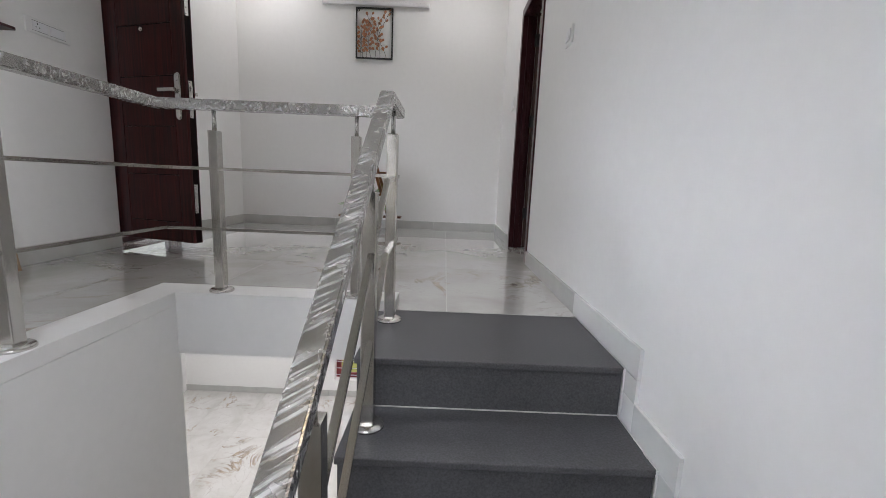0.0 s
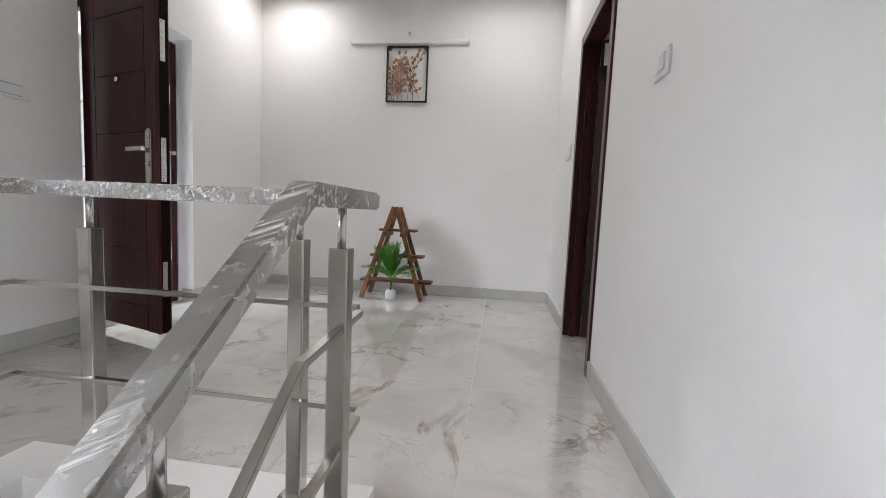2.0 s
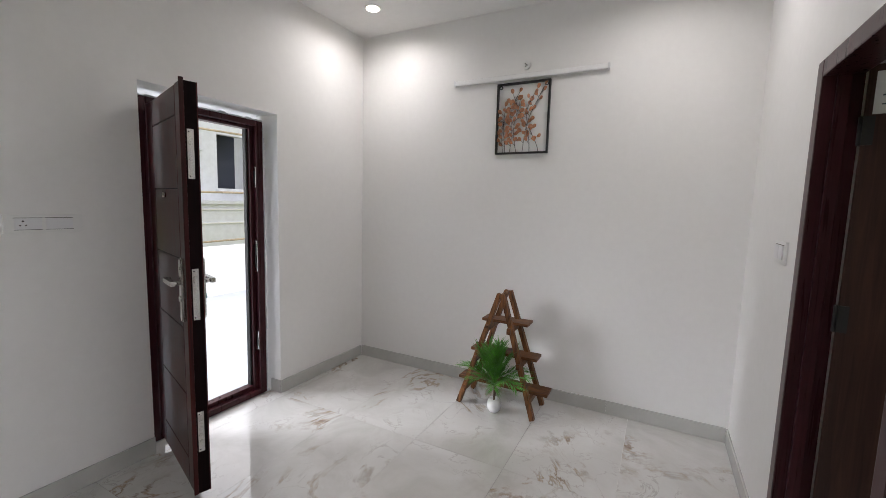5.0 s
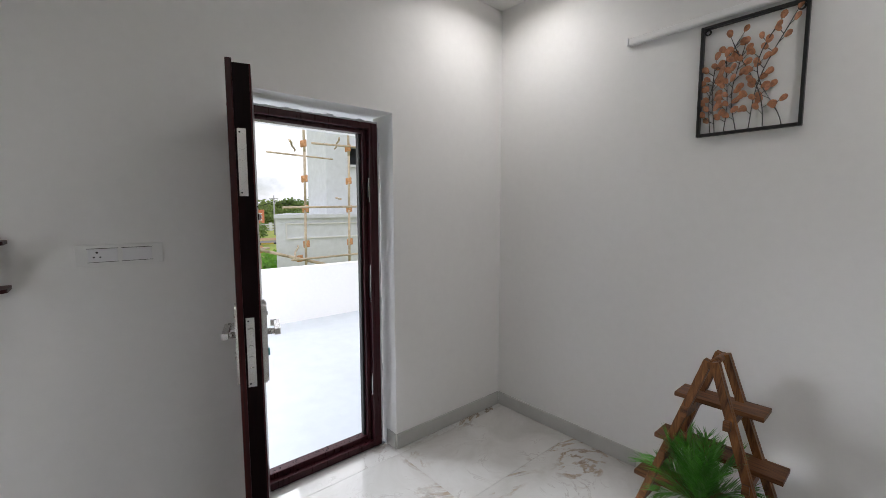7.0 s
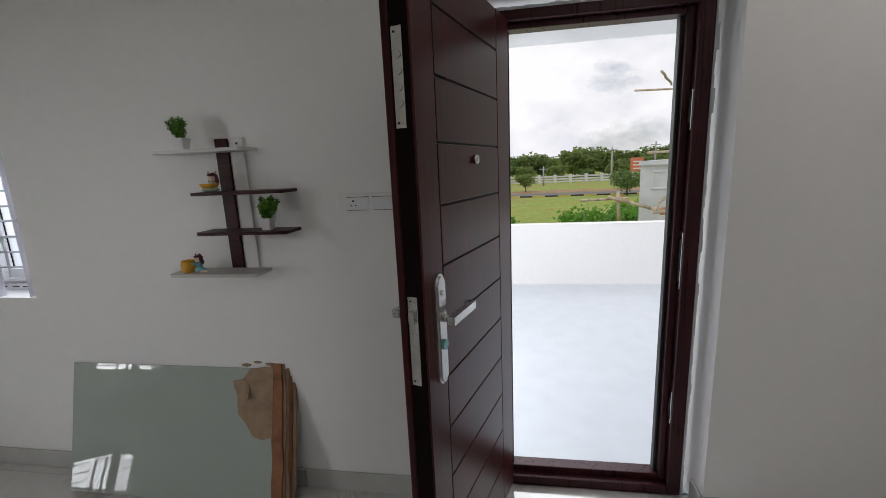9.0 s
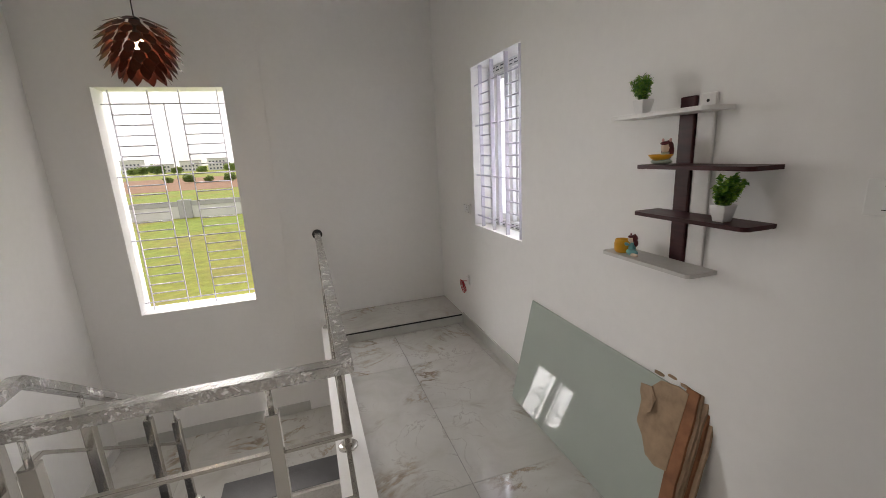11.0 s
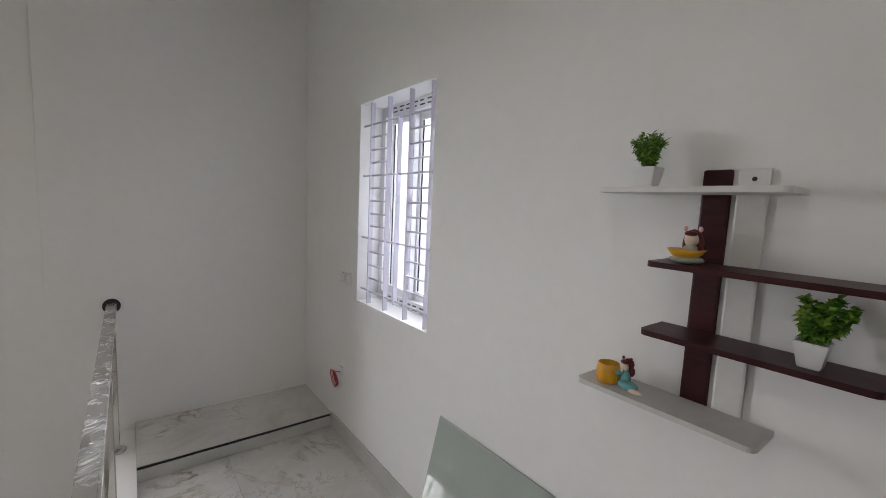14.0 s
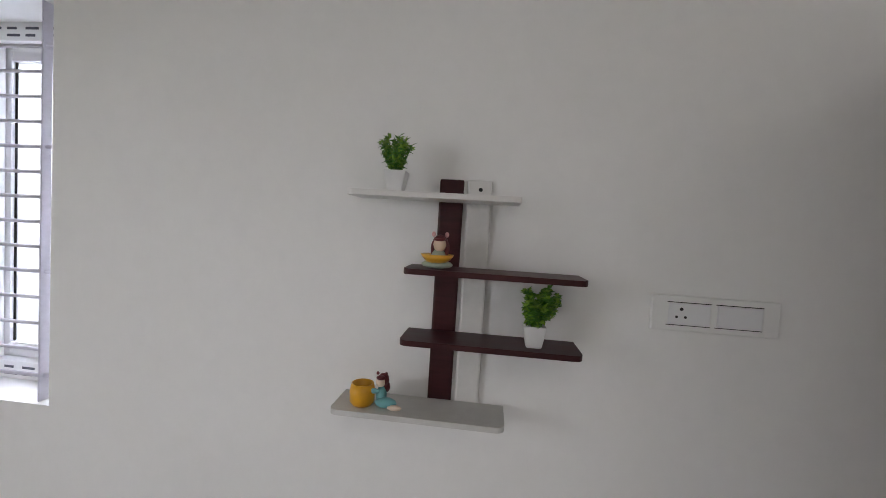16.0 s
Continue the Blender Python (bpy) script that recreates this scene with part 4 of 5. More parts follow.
palm = thing("potted_palm", (-0.443, 5.6, 0), "small artificial palm in a round white pot", "plant")
bm = bmesh.new()
lathe(bm, (-0.443, 5.6, 0), [(0.03, 0.0), (0.046, 0.02), (0.052, 0.05), (0.047, 0.082), (0.036, 0.1), (0.032, 0.1), (0.032, 0.09)], 26)
part("pot", bm, pot_white, palm)
bm = bmesh.new()
rod(bm, (-0.443, 5.6, 0.088), (-0.441, 5.602, 0.2), 0.008, 10, 0.011)
part("stem", bm, bark, palm)
rnd = random.Random(4)
for i in range(24):
    a = i * 2.4 + rnd.uniform(-0.2, 0.2)
    reach = rnd.uniform(0.2, 0.25) if i > 15 else rnd.uniform(0.03, 0.15)
    tall = rnd.uniform(0.28, 0.34) if i > 15 else rnd.uniform(0.36, 0.46)
    bm = bmesh.new()
    prev = None
    pts = []
    for k in range(13):
        t = k / 12
        pts.append(Vector((-0.443 + math.cos(a) * reach * t ** 1.1, 5.6 + math.sin(a) * reach * 0.72 * t ** 1.1, 0.19 + (tall - 0.1) * t - 0.12 * t * t * (1 if i > 15 else 0.25))))
    for k in range(12):
        rod(bm, pts[k], pts[k + 1], 0.0022 * (1.2 - k / 12), 5)
    for k in range(2, 13):
        for sub in (0.0, 0.33, 0.66):
            kk = min(k + sub, 12)
            p = pts[int(kk)].lerp(pts[min(int(kk) + 1, 12)], kk - int(kk))
            d = (pts[min(int(kk) + 1, 12)] - pts[max(int(kk) - 1, 0)]).normalized()
            side = d.cross(Vector((0, 0, 1)))
            side = side.normalized() if side.length > 0.05 else Vector((math.sin(a), -math.cos(a), 0))
            ln = 0.135 * (1.0 - 0.55 * abs(kk / 12 - 0.45))
            for sg in (-1, 1):
                leaflet(bm, p, d * 0.9 + side * sg * rnd.uniform(0.35, 0.7) + Vector((0, 0, rnd.uniform(-0.1, 0.3))), (0, 0, 1), ln * rnd.uniform(0.8, 1.2), 0.006)
    part("frond", bm, leaf_blue if i % 4 else leaf_plain, palm)


# ---- wall picture and tube light ----
PX0, PX1, PZ0, PZ1, PY = -0.661, -0.239, 1.943, 2.488, 5.988
pic = thing("wall_picture", (-0.45, 5.99, PZ0), "black framed metal wall art with copper leaves", "wall art")
for x0, x1, z0, z1 in ((PX0, PX0 + 0.014, PZ0, PZ1), (PX1 - 0.014, PX1, PZ0, PZ1), (PX0 + 0.014, PX1 - 0.014, PZ0, PZ0 + 0.014), (PX0 + 0.014, PX1 - 0.014, PZ1 - 0.014, PZ1)):
    part("frame_bar", rbox(x0, x1, 5.972, 5.999, z0, z1, 0.002), black_metal, pic)
for xr in (PX0 + 0.03, PX1 - 0.03):
    bm = bmesh.new()
    for k in range(12):
        a, b = 2 * math.pi * k / 12, 2 * math.pi * (k + 1) / 12
        rod(bm, (xr + 0.012 * math.cos(a), 5.983, PZ1 - 0.03 + 0.012 * math.sin(a)), (xr + 0.012 * math.cos(b), 5.983, PZ1 - 0.03 + 0.012 * math.sin(b)), 0.004, 6)
    part("ring", bm, black_metal, pic)
rnd = random.Random(11)
STEMS = [  # foot x, top x, top z, sway, phase, in shares of the frame
    (0.12, 0.34, 0.84, 0.09, 2.5), (0.17, 0.14, 0.64, 0.02, 2.0), (0.27, 0.28, 0.66, 0.02, 0.0), (0.40, 0.40, 0.72, 0.05, 2.6),
    (0.53, 0.86, 0.92, 0.06, 2.6), (0.67, 0.38, 0.82, 0.06, 0.0), (0.85, 0.75, 0.88, 0.15, 1.9),
]
petal = bmesh.new()
ring = [petal.verts.new((0.016 * math.sin(2 * math.pi * k / 10) * (1.0 if math.cos(2 * math.pi * k / 10) < 0 else 0.86), 0.0, 0.021 - 0.021 * math.cos(2 * math.pi * k / 10))) for k in range(10)]
top = petal.verts.new((0, -0.004, 0.019))
for k in range(10):
    petal.faces.new((ring[k], ring[(k + 1) % 10], top)).smooth = True
petal_mesh = mesh_of("leaf", petal, capiz)
for fx, tx, tz, sway, ph in STEMS:
    pts = []
    for k in range(15):
        t = k / 14
        u = fx + (tx - fx) * t + sway * math.sin(ph + t * 4.4) - sway * math.sin(ph) * (1 - t)
        pts.append(Vector((PX0 + 0.014 + min(max(u, 0.04), 0.95) * 0.394, 5.982, PZ0 + 0.012 + t * tz * 0.515)))
    bm = bmesh.new()
    for a, b in zip(pts, pts[1:]):
        rod(bm, a, b, 0.0022, 6)
    ends = []
    for k in range(2, 15):
        sg = 1 if k % 2 else -1
        d = (pts[min(k + 1, 14)] - pts[k - 1]).normalized()
        lean = Vector((sg * rnd.uniform(0.5, 0.95), 0, rnd.uniform(0.5, 0.9))).normalized() if k < 14 else d
        e = pts[k] + lean * rnd.uniform(0.02, 0.034)
        if not PX0 + 0.03 < e.x < PX1 - 0.03:
            continue
        rod(bm, pts[k], e, 0.0016, 5)
        ends.append((e, lean))
    stem = part("stem", bm, black_metal, pic)
    for e, lean in ends:
        lf = new("leaf", petal_mesh)
        lf.parent = stem
        ang = math.degrees(math.atan2(lean.x, lean.z)) + rnd.uniform(-14, 14)
        lf.matrix_local = Matrix.Translation(Vector(e) - at_of(stem) + Vector((0, -0.003 * rnd.random(), -0.003))) @ pose(0, 0, 0, 0, ang, rnd.uniform(-25, 25)) @ Matrix.Scale(rnd.uniform(0.8, 1.02), 4)

tube = thing("tube_light", (-0.437, 5.985, 2.52), "slim white tube light batten, switched off", "wall light")
part("body", rbox(-1.03, 0.155, 5.958, 5.999, 2.508, 2.546, 0.012, 4), tube_white, tube)
for a, b in ((-1.04, -1.03), (0.155, 0.165)):
    part("end_cap", rbox(a, b, 5.956, 5.999, 2.506, 2.548, 0.003), upvc, tube)
outlet = thing("ceiling_rose_outlet", (-0.438, 5.99, 2.61), "small white light outlet with bare wire ends", "outlet")
bm = bmesh.new()
rod(bm, (-0.438, 5.999, 2.612), (-0.438, 5.988, 2.612), 0.032, 22)
part("plate", bm, white_plastic, outlet)
for dx, dz in ((-0.006, 0.008), (0.006, -0.002), (-0.004, -0.012)):
    bm = bmesh.new()
    rod(bm, (-0.438 + dx, 5.99, 2.612 + dz), (-0.438 + dx, 5.98, 2.612 + dz), 0.0045, 8)
    part("terminal", bm, black_plain, outlet)


# ---- switches and sockets ----
def west_plate(name, y0, y1, z0, z1, label, modules):
    ob = thing(name, (W, (y0 + y1) / 2, z0), label, "socket" if "socket" in name else "switch")
    part("plate", rbox(W, W + 0.011, y0, y1, z0, z1, 0.004), white_plastic, ob)
    for a, b, pins in modules:
        md = part("module", rbox(W + 0.011, W + 0.0155, a, b, z0 + 0.017, z1 - 0.017, 0.002), upvc, ob)
        part("shadow_gap", rbox(W + 0.0105, W + 0.0116, a - 0.003, b + 0.003, z1 - 0.0165, z1 - 0.0145, 0.0002, 1), black_plain, ob)
        part("shadow_gap", rbox(W + 0.0105, W + 0.0116, a - 0.003, b + 0.003, z0 + 0.0148, z0 + 0.0165, 0.0002, 1), black_plain, ob)
        if pins:
            c = a + (b - a) * 0.3
            zc = (z0 + z1) / 2
            for dy, dz, r in ((0, 0.012, 0.0042), (-0.010, -0.007, 0.0032), (0.010, -0.007, 0.0032)):
                bm = bmesh.new()
                rod(bm, (W + 0.0148, c + dy, zc + dz), (W + 0.0162, c + dy, zc + dz), r, 12)
                part("pin_hole", bm, black_plain, md)
    return ob


west_plate("double_socket", 3.50, 3.788, 1.346, 1.432, "wide white wall socket with switch", [(3.538, 3.632, True), (3.648, 3.747, False)])
west_plate("switch_plate", 0.885, 1.03, 1.042, 1.128, "small white wall switch by the window", [(0.905, 0.952, False), (0.962, 1.01, True)])
west_plate("cable_box", 0.905, 0.955, 0.42, 0.5, "small white outlet box near the floor", [(0.915, 0.945, False)])
coil = thing("cable_coil", (W + 0.02, 0.86, 0.37), "loose coil of red cable hanging from outlet", "cable")
for k in range(3):
    bm = bmesh.new()
    r = 0.04 + 0.005 * k
    P = [Vector((W + 0.02 + 0.008 * k + 0.012 * math.sin(a), 0.86 + r * 0.8 * math.cos(a), 0.385 + r * math.sin(a) * 1.25)) for a in [2 * math.pi * i / 20 for i in range(21)]]
    for a, b in zip(P, P[1:]):
        rod(bm, a, b, 0.003, 6)
    if k == 1:
        rod(bm, P[4], (W + 0.012, 0.93, 0.45), 0.003, 6)
    part("loop", bm, red_wire, coil)


def east_plate(name, y0, y1, z0, z1, label, n):
    ob = thing(name, (E, (y0 + y1) / 2, z0), label, "switch")
    part("plate", rbox(E - 0.011, E, y0, y1, z0, z1, 0.004), white_plastic, ob)
    w = (y1 - y0 - 0.04) / n
    for k in range(n):
        a = y0 + 0.02 + k * w
        part("rocker", rbox(E - 0.0165, E - 0.011, a + 0.002, a + w - 0.002, z0 + 0.022, z1 - 0.02, 0.002), upvc, ob)
        part("shadow_gap", rbox(E - 0.0116, E - 0.0105, a, a + w, z1 - 0.0195, z1 - 0.0165, 0.0002, 1), black_plain, ob)


east_plate("switch_plate", 3.272, 3.39, 1.33, 1.422, "white wall switch with two rockers", 2)
east_plate("switch_plate", 5.08, 5.26, 1.305, 1.41, "white wall switch beside room door", 2)

# ---- wall shelf and what stands on it ----
shelf = thing("wall_shelf", (W, 3.05, 1.1), "zigzag wall shelf in white and dark wenge", "shelf")
part("upright", rbox(W, W + 0.014, 2.97, 3.031, 1.085, 1.682, 0.006), shelf_wenge, shelf, "dark wenge back board")
up = part("upright", rbox(W, W + 0.012, 3.04, 3.102, 1.1, 1.683, 0.006), shelf_white, shelf, "white back board")
bm = bmesh.new()
rod(bm, (W + 0.011, 3.073, 1.659), (W + 0.0135, 3.073, 1.659), 0.005, 12)
part("screw_hole", bm, black_plain, up)
D = 0.137
SHELVES = [(1.63, 2.77, 3.168, shelf_white), (1.457, 2.912, 3.323, shelf_wenge), (1.293, 2.912, 3.323, shelf_wenge), (1.115, 2.755, 3.164, shelf_grey)]
for z, y0, y1, mat in SHELVES:
    bm = bmesh.new()
    R = 0.02
    outline = [(W + 0.0145, y0), (W + 0.0145, y1)]
    outline += [(W + D - R + R * math.sin(t), y1 - R + R * math.cos(t)) for t in [math.pi / 2 * k / 5 for k in range(6)]]
    outline += [(W + D - R + R * math.cos(t), y0 + R - R * math.sin(t)) for t in [math.pi / 2 * k / 5 for k in range(6)]]
    lo = [bm.verts.new((px, py, z - 0.0065)) for px, py in outline]
    hi = [bm.verts.new((px, py, z + 0.0065)) for px, py in outline]
    bm.faces.new(lo)
    bm.faces.new(hi[::-1])
    for k in range(len(outline)):
        bm.faces.new((lo[k], hi[k], hi[(k + 1) % len(outline)], lo[(k + 1) % len(outline)]))
    bmesh.ops.recalc_face_normals(bm, faces=bm.faces)
    part("shelf_board", bm, mat, shelf)


def pot_plant(x, y, z, label, seed, high, lean, two, spread):
    """A small square white pot with a bunch of leafy twigs."""
    rn = random.Random(seed)
    ob = thing("potted_plant", (x, y, z), label, "plant", "small plants on the wall shelf")
    bm = bmesh.new()
    h, a, b = 0.05, 0.017, 0.026
    rings = [[bm.verts.new((x + sx * r, y + sy * r, z + zz)) for sx, sy in ((-1, -1), (1, -1), (1, 1), (-1, 1))] for r, zz in ((a, 0), (b, h), (b - 0.004, h), (b - 0.006, h - 0.008))]
    for p, q in zip(rings, rings[1:]):
        for i in range(4):
            bm.faces.new((p[i], p[(i + 1) % 4], q[(i + 1) % 4], q[i]))
    bm.faces.new(rings[0][::-1])
    bm.faces.new(rings[-1])
    bmesh.ops.bevel(bm, geom=list(bm.edges), offset=0.0015, segments=2, affect="EDGES")
    part("pot", bm, pot_white, ob)
    for i in range(22):
        bm = bmesh.new()
        a = rn.uniform(0, 2 * math.pi)
        r = spread * rn.uniform(0.15, 1.0) if i else 0
        top = Vector((x + r * math.cos(a), y + r * math.sin(a) + lean * rn.uniform(0.2, 1), z + h + high * rn.uniform(0.45, 1.0) * (1 - 0.24 * r / 0.04)))
        base = Vector((x + 0.2 * r * math.cos(a), y + 0.2 * r * math.sin(a), z + h - 0.008))
        rod(bm, base, top, 0.0013, 5)
        for k in range(44):
            t = rn.uniform(0.2, 1.0)
            p = base.lerp(top, t)
            d = Vector((rn.gauss(0, 1), rn.gauss(0, 1), rn.gauss(0.35, 0.7)))
            leaflet(bm, p, d, (rn.gauss(0, 0.3), rn.gauss(0, 0.3), 1), rn.uniform(0.012, 0.02), rn.uniform(0.007, 0.01) * two, 1 if rn.random() < 0.45 else 0)
        part("twig", bm, [leaf_plain, leaf_light], ob)


pot_plant(W + 0.08, 2.874, 1.6366, "artificial sprig in a square white pot", 3, 0.098, 0.004, 0.75, 0.05)
pot_plant(W + 0.09, 3.218, 1.2996, "bushy artificial plant in a square white pot", 8, 0.105, 0.012, 1.5, 0.046)

# seated figurine holding a yellow bowl
fx, fy, fz = W + 0.085, 2.985, 1.4636
bm = bmesh.new()
blob(bm, (fx + 0.008, fy, fz + 0.009), (0.026, 0.034, 0.009), 3)
blob(bm, (fx - 0.008, fy, fz + 0.024), (0.014, 0.016, 0.018), 3)
lathe(bm, (fx + 0.012, fy, fz + 0.012), [(0.018, 0.0), (0.028, 0.008), (0.035, 0.018), (0.033, 0.0185), (0.02, 0.012)], 24, 1)
blob(bm, (fx - 0.004, fy + 0.002, fz + 0.05), (0.014, 0.014, 0.016), 0)
blob(bm, (fx - 0.012, fy + 0.002, fz + 0.052), (0.015, 0.0175, 0.019), 2)
blob(bm, (fx - 0.012, fy - 0.013, fz + 0.04), (0.008, 0.005, 0.018), 2)
blob(bm, (fx - 0.012, fy + 0.017, fz + 0.04), (0.008, 0.005, 0.018), 2)
blob(bm, (fx + 0.002, fy + 0.002, fz + 0.062), (0.011, 0.013, 0.006), 2)
for sy in (-0.012, 0.016):
    blob(bm, (fx - 0.006, fy + sy, fz + 0.071), (0.003, 0.0045, 0.006), 4)
bmesh.ops.transform(bm, matrix=Matrix.Translation((fx, fy, fz)) @ Matrix.Scale(1.12, 4) @ Matrix.Translation((-fx, -fy, -fz)), verts=bm.verts)
solid("figurine", bm, [skin_paint, yellow_glaze, hair_paint, sage_paint, pink_paint], "small glazed figurine holding a yellow bowl", "figurine", at=(fx, fy, fz))
# reclining figurine against a yellow mug
gx, gy, gz = W + 0.085, 2.842, 1.1216
bm = bmesh.new()
lathe(bm, (gx + 0.005, gy - 0.018, gz), [(0.02, 0.0), (0.026, 0.008), (0.027, 0.03), (0.0235, 0.046), (0.0215, 0.046), (0.0215, 0.03), (0.015, 0.02)], 26, 1)
blob(bm, (gx, gy + 0.022, gz + 0.021), (0.012, 0.012, 0.021), 3)
blob(bm, (gx + 0.012, gy + 0.035, gz + 0.011), (0.014, 0.024, 0.011), 3)
blob(bm, (gx + 0.022, gy + 0.056, gz + 0.006), (0.007, 0.016, 0.006), 0)
blob(bm, (gx + 0.013, gy + 0.007, gz + 0.034), (0.005, 0.014, 0.006), 3)
blob(bm, (gx + 0.003, gy + 0.02, gz + 0.051), (0.011, 0.011, 0.012), 0)
blob(bm, (gx - 0.004, gy + 0.024, gz + 0.054), (0.012, 0.013, 0.014), 2)
blob(bm, (gx - 0.006, gy + 0.032, gz + 0.038), (0.007, 0.007, 0.012), 2)
blob(bm, (gx + 0.007, gy + 0.021, gz + 0.061), (0.009, 0.01, 0.005), 2)
for sy in (0.012, 0.03):
    blob(bm, (gx - 0.002, gy + sy, gz + 0.067), (0.0025, 0.0035, 0.004), 2)
bmesh.ops.transform(bm, matrix=Matrix.Translation((gx, gy, gz)) @ Matrix.Scale(1.14, 4) @ Matrix.Translation((-gx, -gy, -gz)), verts=bm.verts)
solid("figurine", bm, [skin_paint, yellow_glaze, hair_paint, teal_paint], "small glazed figurine beside a yellow mug", "figurine", at=(gx, gy, gz))

# ---- glass sheets leaning on the wall ----
sheets = thing("glass_sheet_stack", (-1.9, 2.6, 0), "greenish glass sheets leaning on wall with cardboard", "glass sheet")
TILT_M = pose(-1.865, 0, 0.002, 0, -13.3, 0)


def leaning(name, x0, x1, y0, y1, z0, z1, mat, w=0.001, label=""):
    return part(name, moved(rbox(x0, x1, y0, y1, z0, z1, w), TILT_M), mat, sheets, label)


leaning("sheet", -0.006, 0.0, 2.0, 3.135, 0.004, 0.645, tinted_pane)
leaning("sheet", -0.014, -0.008, 2.01, 3.142, 0.004, 0.64, tinted_pane)
leaning("sheet", -0.022, -0.016, 2.005, 3.137, 0.004, 0.635, tinted_pane)
rnd = random.Random(2)
wrap_mat = speckled("kraft_paper_edge", (0.3, 0.13, 0.06), 0.8, 0.3, 14, 0.4, 0, 0.004)
for k in range(5):
    bm = bmesh.new()
    n = 14
    x0 = 0.004 - k * 0.008
    cols = []
    for i in range(n):
        z = 0.01 + 0.66 * i / (n - 1)
        j = 0.008 * noise.noise(Vector((k * 3.1, z * 7, 0)))
        cols.append([bm.verts.new(p) for p in ((x0, 3.095 + 0.012 * k + j, z), (x0 + 0.004 + j * 0.4, 3.15 + 0.012 * k + j * 1.6, z), (x0 - 0.004, 3.152 + 0.012 * k + j * 1.6, z), (x0 - 0.006, 3.096 + 0.012 * k + j, z))])
    for a, b in zip(cols, cols[1:]):
        for i in range(4):
            bm.faces.new((a[i], a[(i + 1) % 4], b[(i + 1) % 4], b[i]))
    bm.faces.new(cols[0])
    bm.faces.new(cols[-1])
    bmesh.ops.recalc_face_normals(bm, faces=bm.faces)
    part("edge_wrap", moved(bm, TILT_M), wrap_mat if k in (0, 3) else cardboard, sheets, "torn brown cardboard edge strip")
# torn flap of cardboard on the face
bm = bmesh.new()
OUT = [(2.9, 0.585), (2.95, 0.595), (2.985, 0.64), (3.06, 0.655), (3.105, 0.65), (3.1, 0.33), (3.05, 0.315), (3.0, 0.33), (2.965, 0.39), (2.925, 0.43), (2.92, 0.52), (2.905, 0.55)]
f0 = [bm.verts.new((0.003 + 0.004 * noise.noise(Vector((y * 9, z * 9, 0))), y, z)) for y, z in OUT]
f1 = [bm.verts.new((v.co.x + 0.004, v.co.y, v.co.z)) for v in f0]
bm.faces.new(f0)
bm.faces.new(f1[::-1])
for i in range(len(OUT)):
    bm.faces.new((f0[i], f0[(i + 1) % len(OUT)], f1[(i + 1) % len(OUT)], f1[i]))
bmesh.ops.recalc_face_normals(bm, faces=bm.faces)
part("cardboard_flap", moved(bm, TILT_M), cardboard, sheets, "torn brown cardboard flap")
bm = bmesh.new()
TORN = [(2.955, 0.6), (2.985, 0.56), (2.99, 0.51), (2.975, 0.495), (2.965, 0.54), (2.945, 0.585)]
g0 = [bm.verts.new((0.011 + (0.014 if i in (2, 3) else 0), y, z)) for i, (y, z) in enumerate(TORN)]
bm.faces.new(g0)
g1 = [bm.verts.new((v.co.x - 0.003, v.co.y, v.co.z)) for v in g0]
bm.faces.new(g1[::-1])
for i in range(6):
    bm.faces.new((g0[i], g0[(i + 1) % 6], g1[(i + 1) % 6], g1[i]))
part("torn_tongue", moved(bm, TILT_M), cardboard, sheets)
for k, (y, z) in enumerate(((2.96, 0.668), (3.02, 0.684), (3.08, 0.676))):
    bm = bmesh.new()
    blob(bm, (-0.008, y, z - 0.01), (0.014, 0.03, 0.01), 0, 1)
    part("crumpled_edge", moved(bm, TILT_M), cardboard, sheets)

# ---- pendant lamp ----
PC = Vector((0.07, 1.0, 2.225))
pend = thing("pendant_lamp", PC, "pinecone pendant lamp of dark red wooden petals", "pendant lamp")
bm = bmesh.new()
rod(bm, PC + Vector((0, 0, 0.17)), (PC.x, PC.y, CEIL - 0.03), 0.0035, 8)
part("cord", bm, black_plain, pend)
bm = bmesh.new()
lathe(bm, (PC.x, PC.y, CEIL - 0.035), [(0.02, 0), (0.045, 0.012), (0.05, 0.035)], 20)
part("ceiling_cup", bm, black_metal, pend)
bm = bmesh.new()
lathe(bm, PC + Vector((0, 0, 0.075)), [(0.02, 0.0), (0.022, 0.05), (0.03, 0.1), (0.012, 0.11)], 16)
part("lamp_holder", bm, black_metal, pend)
bm = bmesh.new()
blob(bm, PC + Vector((0, 0, 0.03)), (0.03, 0.03, 0.042), 0, 2)
part("bulb", bm, bulb_glow, pend, "lit warm bulb")
lamp("pendant_lamp_light", "POINT", Matrix.Translation(PC + Vector((0, 0, -0.03))), 1.6, (1, 0.75, 0.45), radius=0.03)
bm = bmesh.new()
SHAPE = [(0.0, 0.016), (0.03, 0.028), (0.055, 0.031), (0.082, 0.02), (0.108, 0.0)]
top, bot = [], []
for zz, w in SHAPE:
    for sgn, arr in ((0.0006, top), (-0.0006, bot)):
        arr.append([bm.verts.new((sx * w, sgn + 0.006 * (zz / 0.1) ** 2, -zz)) for sx in ((-1, 1) if w else (0,))])
for arr in (top, bot):
    for a, b in zip(arr, arr[1:]):
        bm.faces.new(a + b[::-1])
bm.faces.new((top[0][0], bot[0][0], bot[0][1], top[0][1]))
for i in range(len(SHAPE) - 1):
    for e in (0, -1):
        bm.faces.new((top[i][e], top[i + 1][e], bot[i + 1][e], bot[i][e]))
bmesh.ops.recalc_face_normals(bm, faces=bm.faces)
petal2 = mesh_of("petal", bm, petal_wood)
